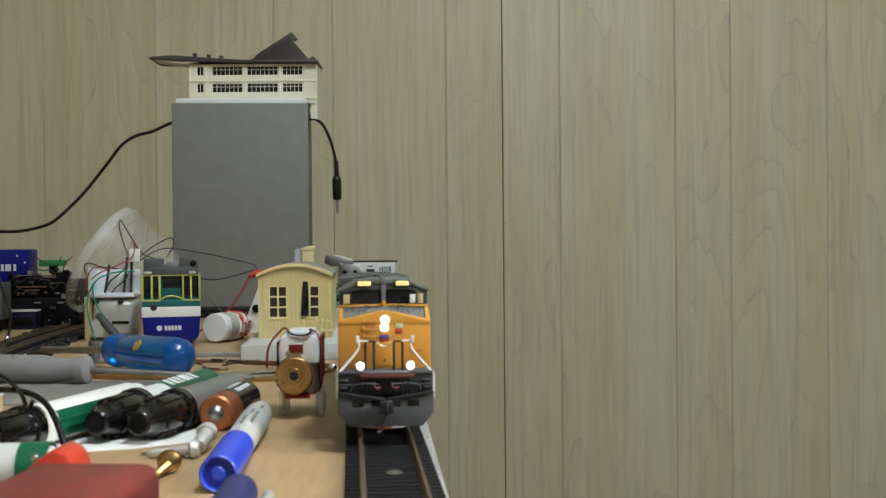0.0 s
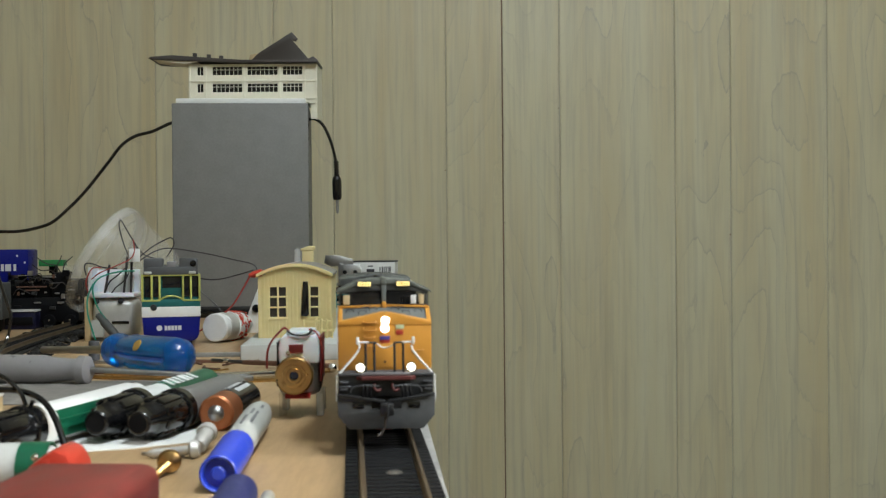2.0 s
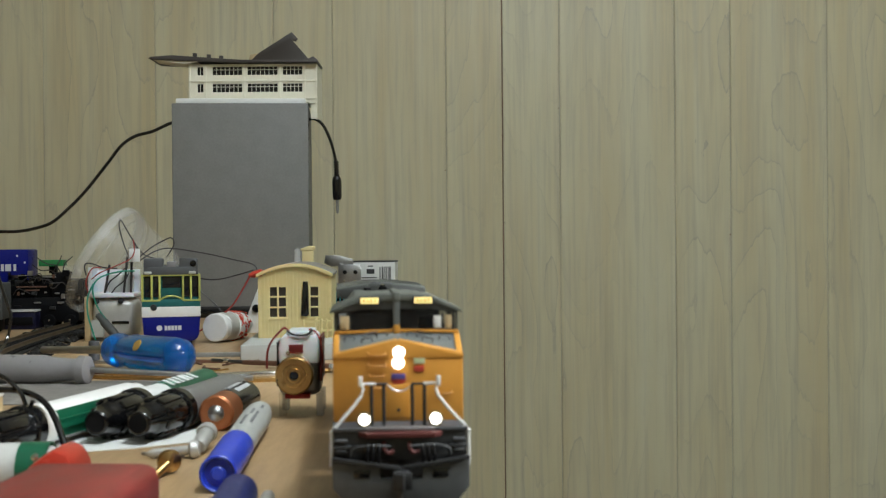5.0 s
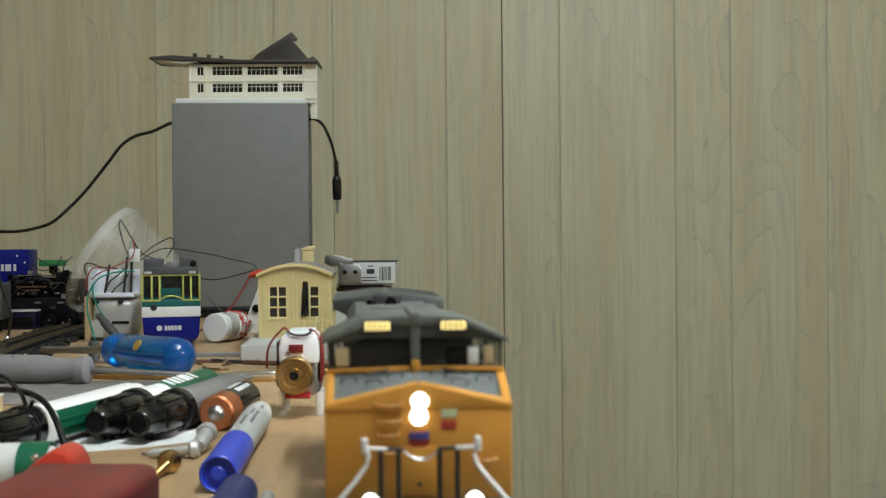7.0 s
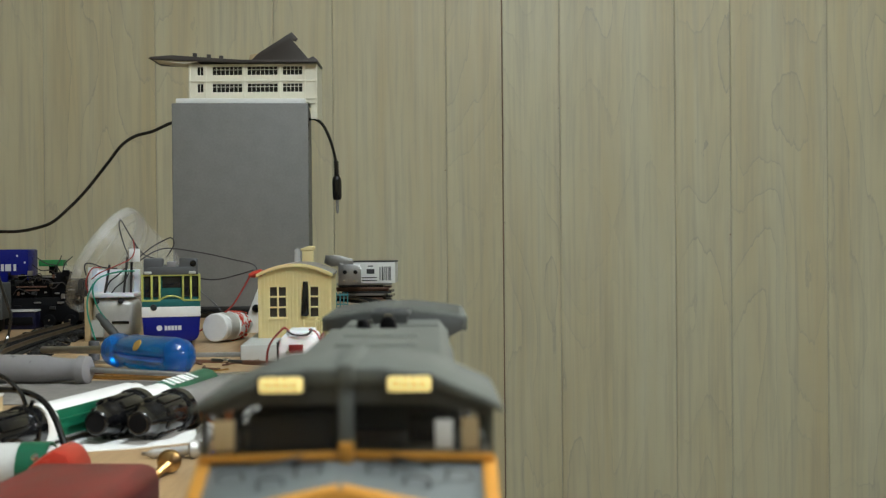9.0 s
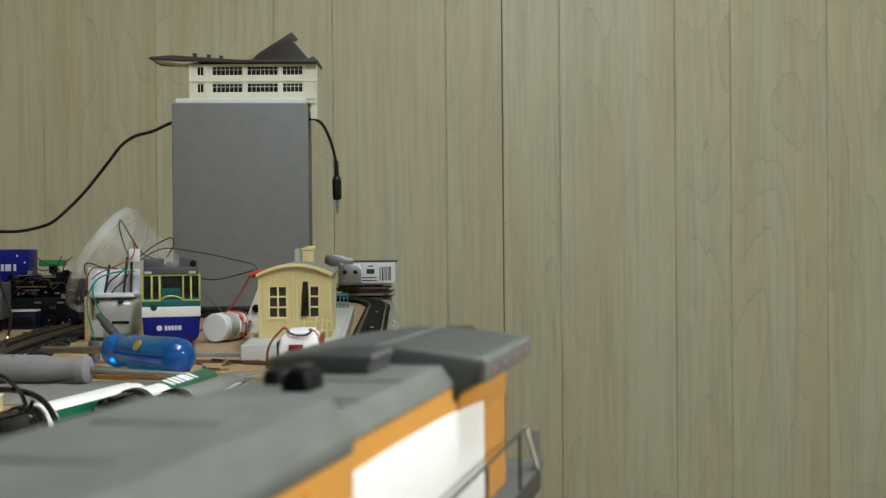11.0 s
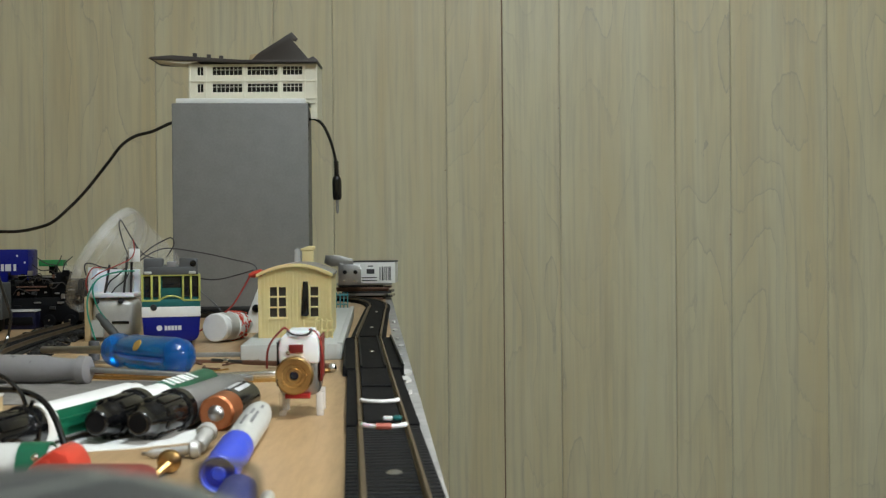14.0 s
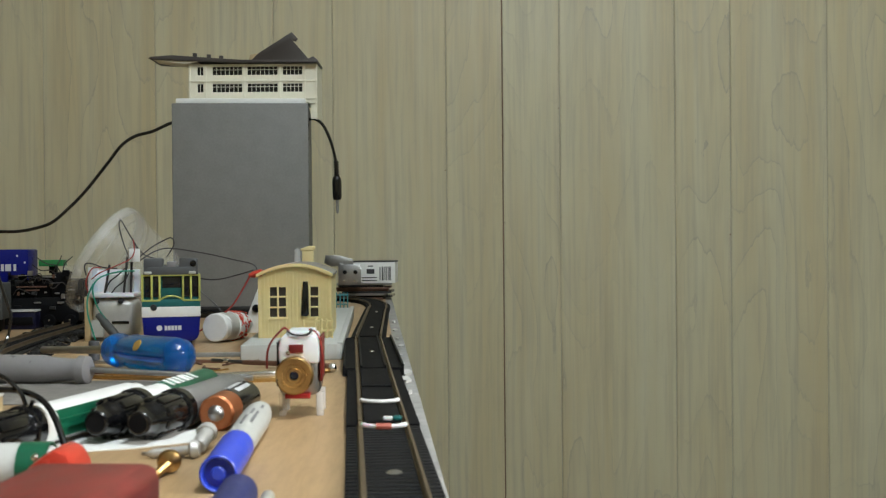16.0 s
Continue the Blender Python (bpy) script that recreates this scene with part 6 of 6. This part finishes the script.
        pm("print_bar", box(-1.0, 1.0, 7.6, 8.0, z, z + 4.5, 0.05, 1, m), "print", w)
    sheet = stand("paper_sheet", -128, 450, 0, 8, "white paper sheet lying under the markers", "paper")
    pm("sheet", prism([(-40, -14), (-12, -16), (14, -11), (38, 1), (42, 30), (-36, 34)], 0.05, 0.35, "z"), "paper", sheet)
    tape = stand("tape_roll", -199, 480, 0, 0, "white rimmed roll of tan tape lying flat", "tape")
    pm("roll", lathe([(12, 0), (24, 0), (24, 15), (12, 15), (12, 0)], 40, pose(0, 0, 0)), "tan", tape)
    pm("rim", lathe([(22.6, 14.4), (24.4, 14.4), (24.6, 16.2), (22.8, 16.4), (22.6, 14.4)], 40), "white", tape, "white rim")


def small_hardware():
    s = stand("steel_screw", -88, 421, 0, 6, "bright steel screw lying on its side", "screw", "loose screws")
    pm("shank", turned((0, 0, 2.9), (-15.5, 2, 1.5), [(0, 0), (0, 1.7)] + [(1 + i * 0.75, 1.55 + 0.18 * (i % 2)) for i in range(17)] + [(14.5, 0.9), (15.6, 0)], 14), "alum", s)
    pm("head", turned((3.4, -0.4, 3.3), (-0.2, 0, 3.0), [(0, 0), (0, 2.2), (1.2, 3.1), (2.6, 3.3), (3.4, 2.2), (3.5, 0)], 20), "alum", s)
    b = stand("steel_bolt", -85.5, 434, 0, 0, "short pan head bolt pointing forward", "screw", "loose screws")
    pm("head", turned((0, 8, 7.0), (0, 3.6, 5.6), [(0, 0), (0.2, 2.0), (1.4, 3.4), (3.4, 3.8), (4.4, 3.4), (4.5, 0)], 22), "alum", b)
    pm("shank", turned((0, 4.2, 5.8), (-0.6, -7, 3.0), [(0, 0), (0, 2.9)] + [(0.8 + i * 0.7, 2.7 + 0.14 * (i % 2)) for i in range(14)] + [(11.4, 2.2), (11.6, 0)], 16), "alum", b)
    c = stand("brass_screw", -88.5, 392, 0, 0, "brass round head screw lying on the plywood", "screw", "loose screws")
    pm("head", turned((-0.6, 2.0, 4.2), (0.6, -1.4, 3.8), [(0, 0), (0, 3.2), (1, 4.0), (2.4, 3.6), (3.6, 1.6), (3.7, 0)], 22), "brass", c)
    pm("shank", turned((0, 0, 3.8), (-2.6, -11, 1.3), [(0, 0), (0, 1.5)] + [(1 + i * 0.65, 1.15 + 0.3 * (i % 2)) for i in range(14)] + [(11.2, 0.4), (11.4, 0)], 14), "brass", c)
    n = stand("bent_nail", 0, 0, 0, 0, "thin steel nail lying beside the screws", "nail")
    pm("nail", tube([(-106, 428, 0.7), (-99, 424, 0.7), (-90, 421, 0.7)], 0.6, 6, 3), "dullsteel", n)
    r = stand("red_case", -88.5, 276, 0, -3, "worn dark red painted case with rounded edges", "case")
    pm("body", box(-16.5, 16.5, -34, 30, 0, 20, 4.2, 4), "redbox", r)
    pm("seam", box(-16.65, 16.65, -34.2, 30.1, 8.6, 9.4, 0.1), "darkred", r)
    o = stand("orange_knob", -107.5, 338, 0, 0, "round orange-red plastic knob with a steel pin", "knob")
    pm("dome", prism([(-9.6, 0.0), (9.0, 0.0), (10.2, 6.0), (9.4, 13.6), (6.6, 17.6), (2.0, 18.8), (-1.6, 17.2), (-4.4, 15.4), (-8.0, 13.0), (-10.2, 7.0)], -8.5, 8.5, "y", 1.8), "coral", o, m=Matrix.Diagonal((0.80, 1, 1, 1)))
    pm("rib", box(-7.8, 7.6, -9.2, -8.0, 5.4, 7.0, 0.4), "coral", o)
    pm("rib", box(-1.0, 0.8, -9.1, 6.0, 8.0, 16.0, 0.4), "coral", o)
    pm("pin", lathe([(0, 1), (1, .7), (1.2, 0)], 12, axis_pose((-4.4, -4.6, 16.0), (-6.5, -7, 19))), "steel", o)


def loose_cables():
    c = thing("black_lead", None, "thin black lead looping down onto the markers", "cable", "loose leads")
    pm("lead", tube([(-219, 600, 60), (-217, 600, 54), (-214.5, 600, 46), (-212.5, 600, 38), (-214, 596, 26), (-208, 560, 22), (-190, 500, 28), (-171, 450, 29.5), (-158, 440, 26), (-152, 438, 21), (-149, 437, 15), (-147, 436, 18.3)], 0.8, 8, 8), "black", c)
    d = thing("black_lead", None, "thick black lead arching over the marker barrels", "cable", "loose leads")
    pm("lead", tube([(-230, 440, 8), (-190, 440, 19), (-164, 440, 21.8), (-152, 440, 21.2), (-144, 438, 18.0), (-138.5, 434, 12.5), (-134, 428, 6), (-131, 424, 1.2)], 1.15, 8, 8), "black", d)


speaker()
office_building()
blue_shell()
plastic_cup()
wired_unit()
tram()
white_tube()
platform_and_house()
packages()
flywheel_motor()
screwdrivers()
markers()
small_hardware()
loose_cables()


def motions():
    times = [(0, -0.480), (1.6, -0.480), (2.0, -0.4745), (2.5, -0.4565), (3, -0.4365), (3.5, -0.4180), (4, -0.3980), (5.25, -0.3375), (6.5, -0.2785), (7, -0.2557),
             (7.5, -0.2338), (8, -0.2116), (8.5, -0.1885), (9, -0.1642), (9.2, -0.154), (10.25, -0.097), (11.3, -0.041), (11.7, -0.0203),
             (12.1, -0.0005), (12.5, 0.018), (13, 0.040), (13.5, 0.0640), (14, 0.0895), (14.5, 0.1145), (16, 0.19)]
    walk(loco, [(t, ride(s)) for t, s in times])


motions()
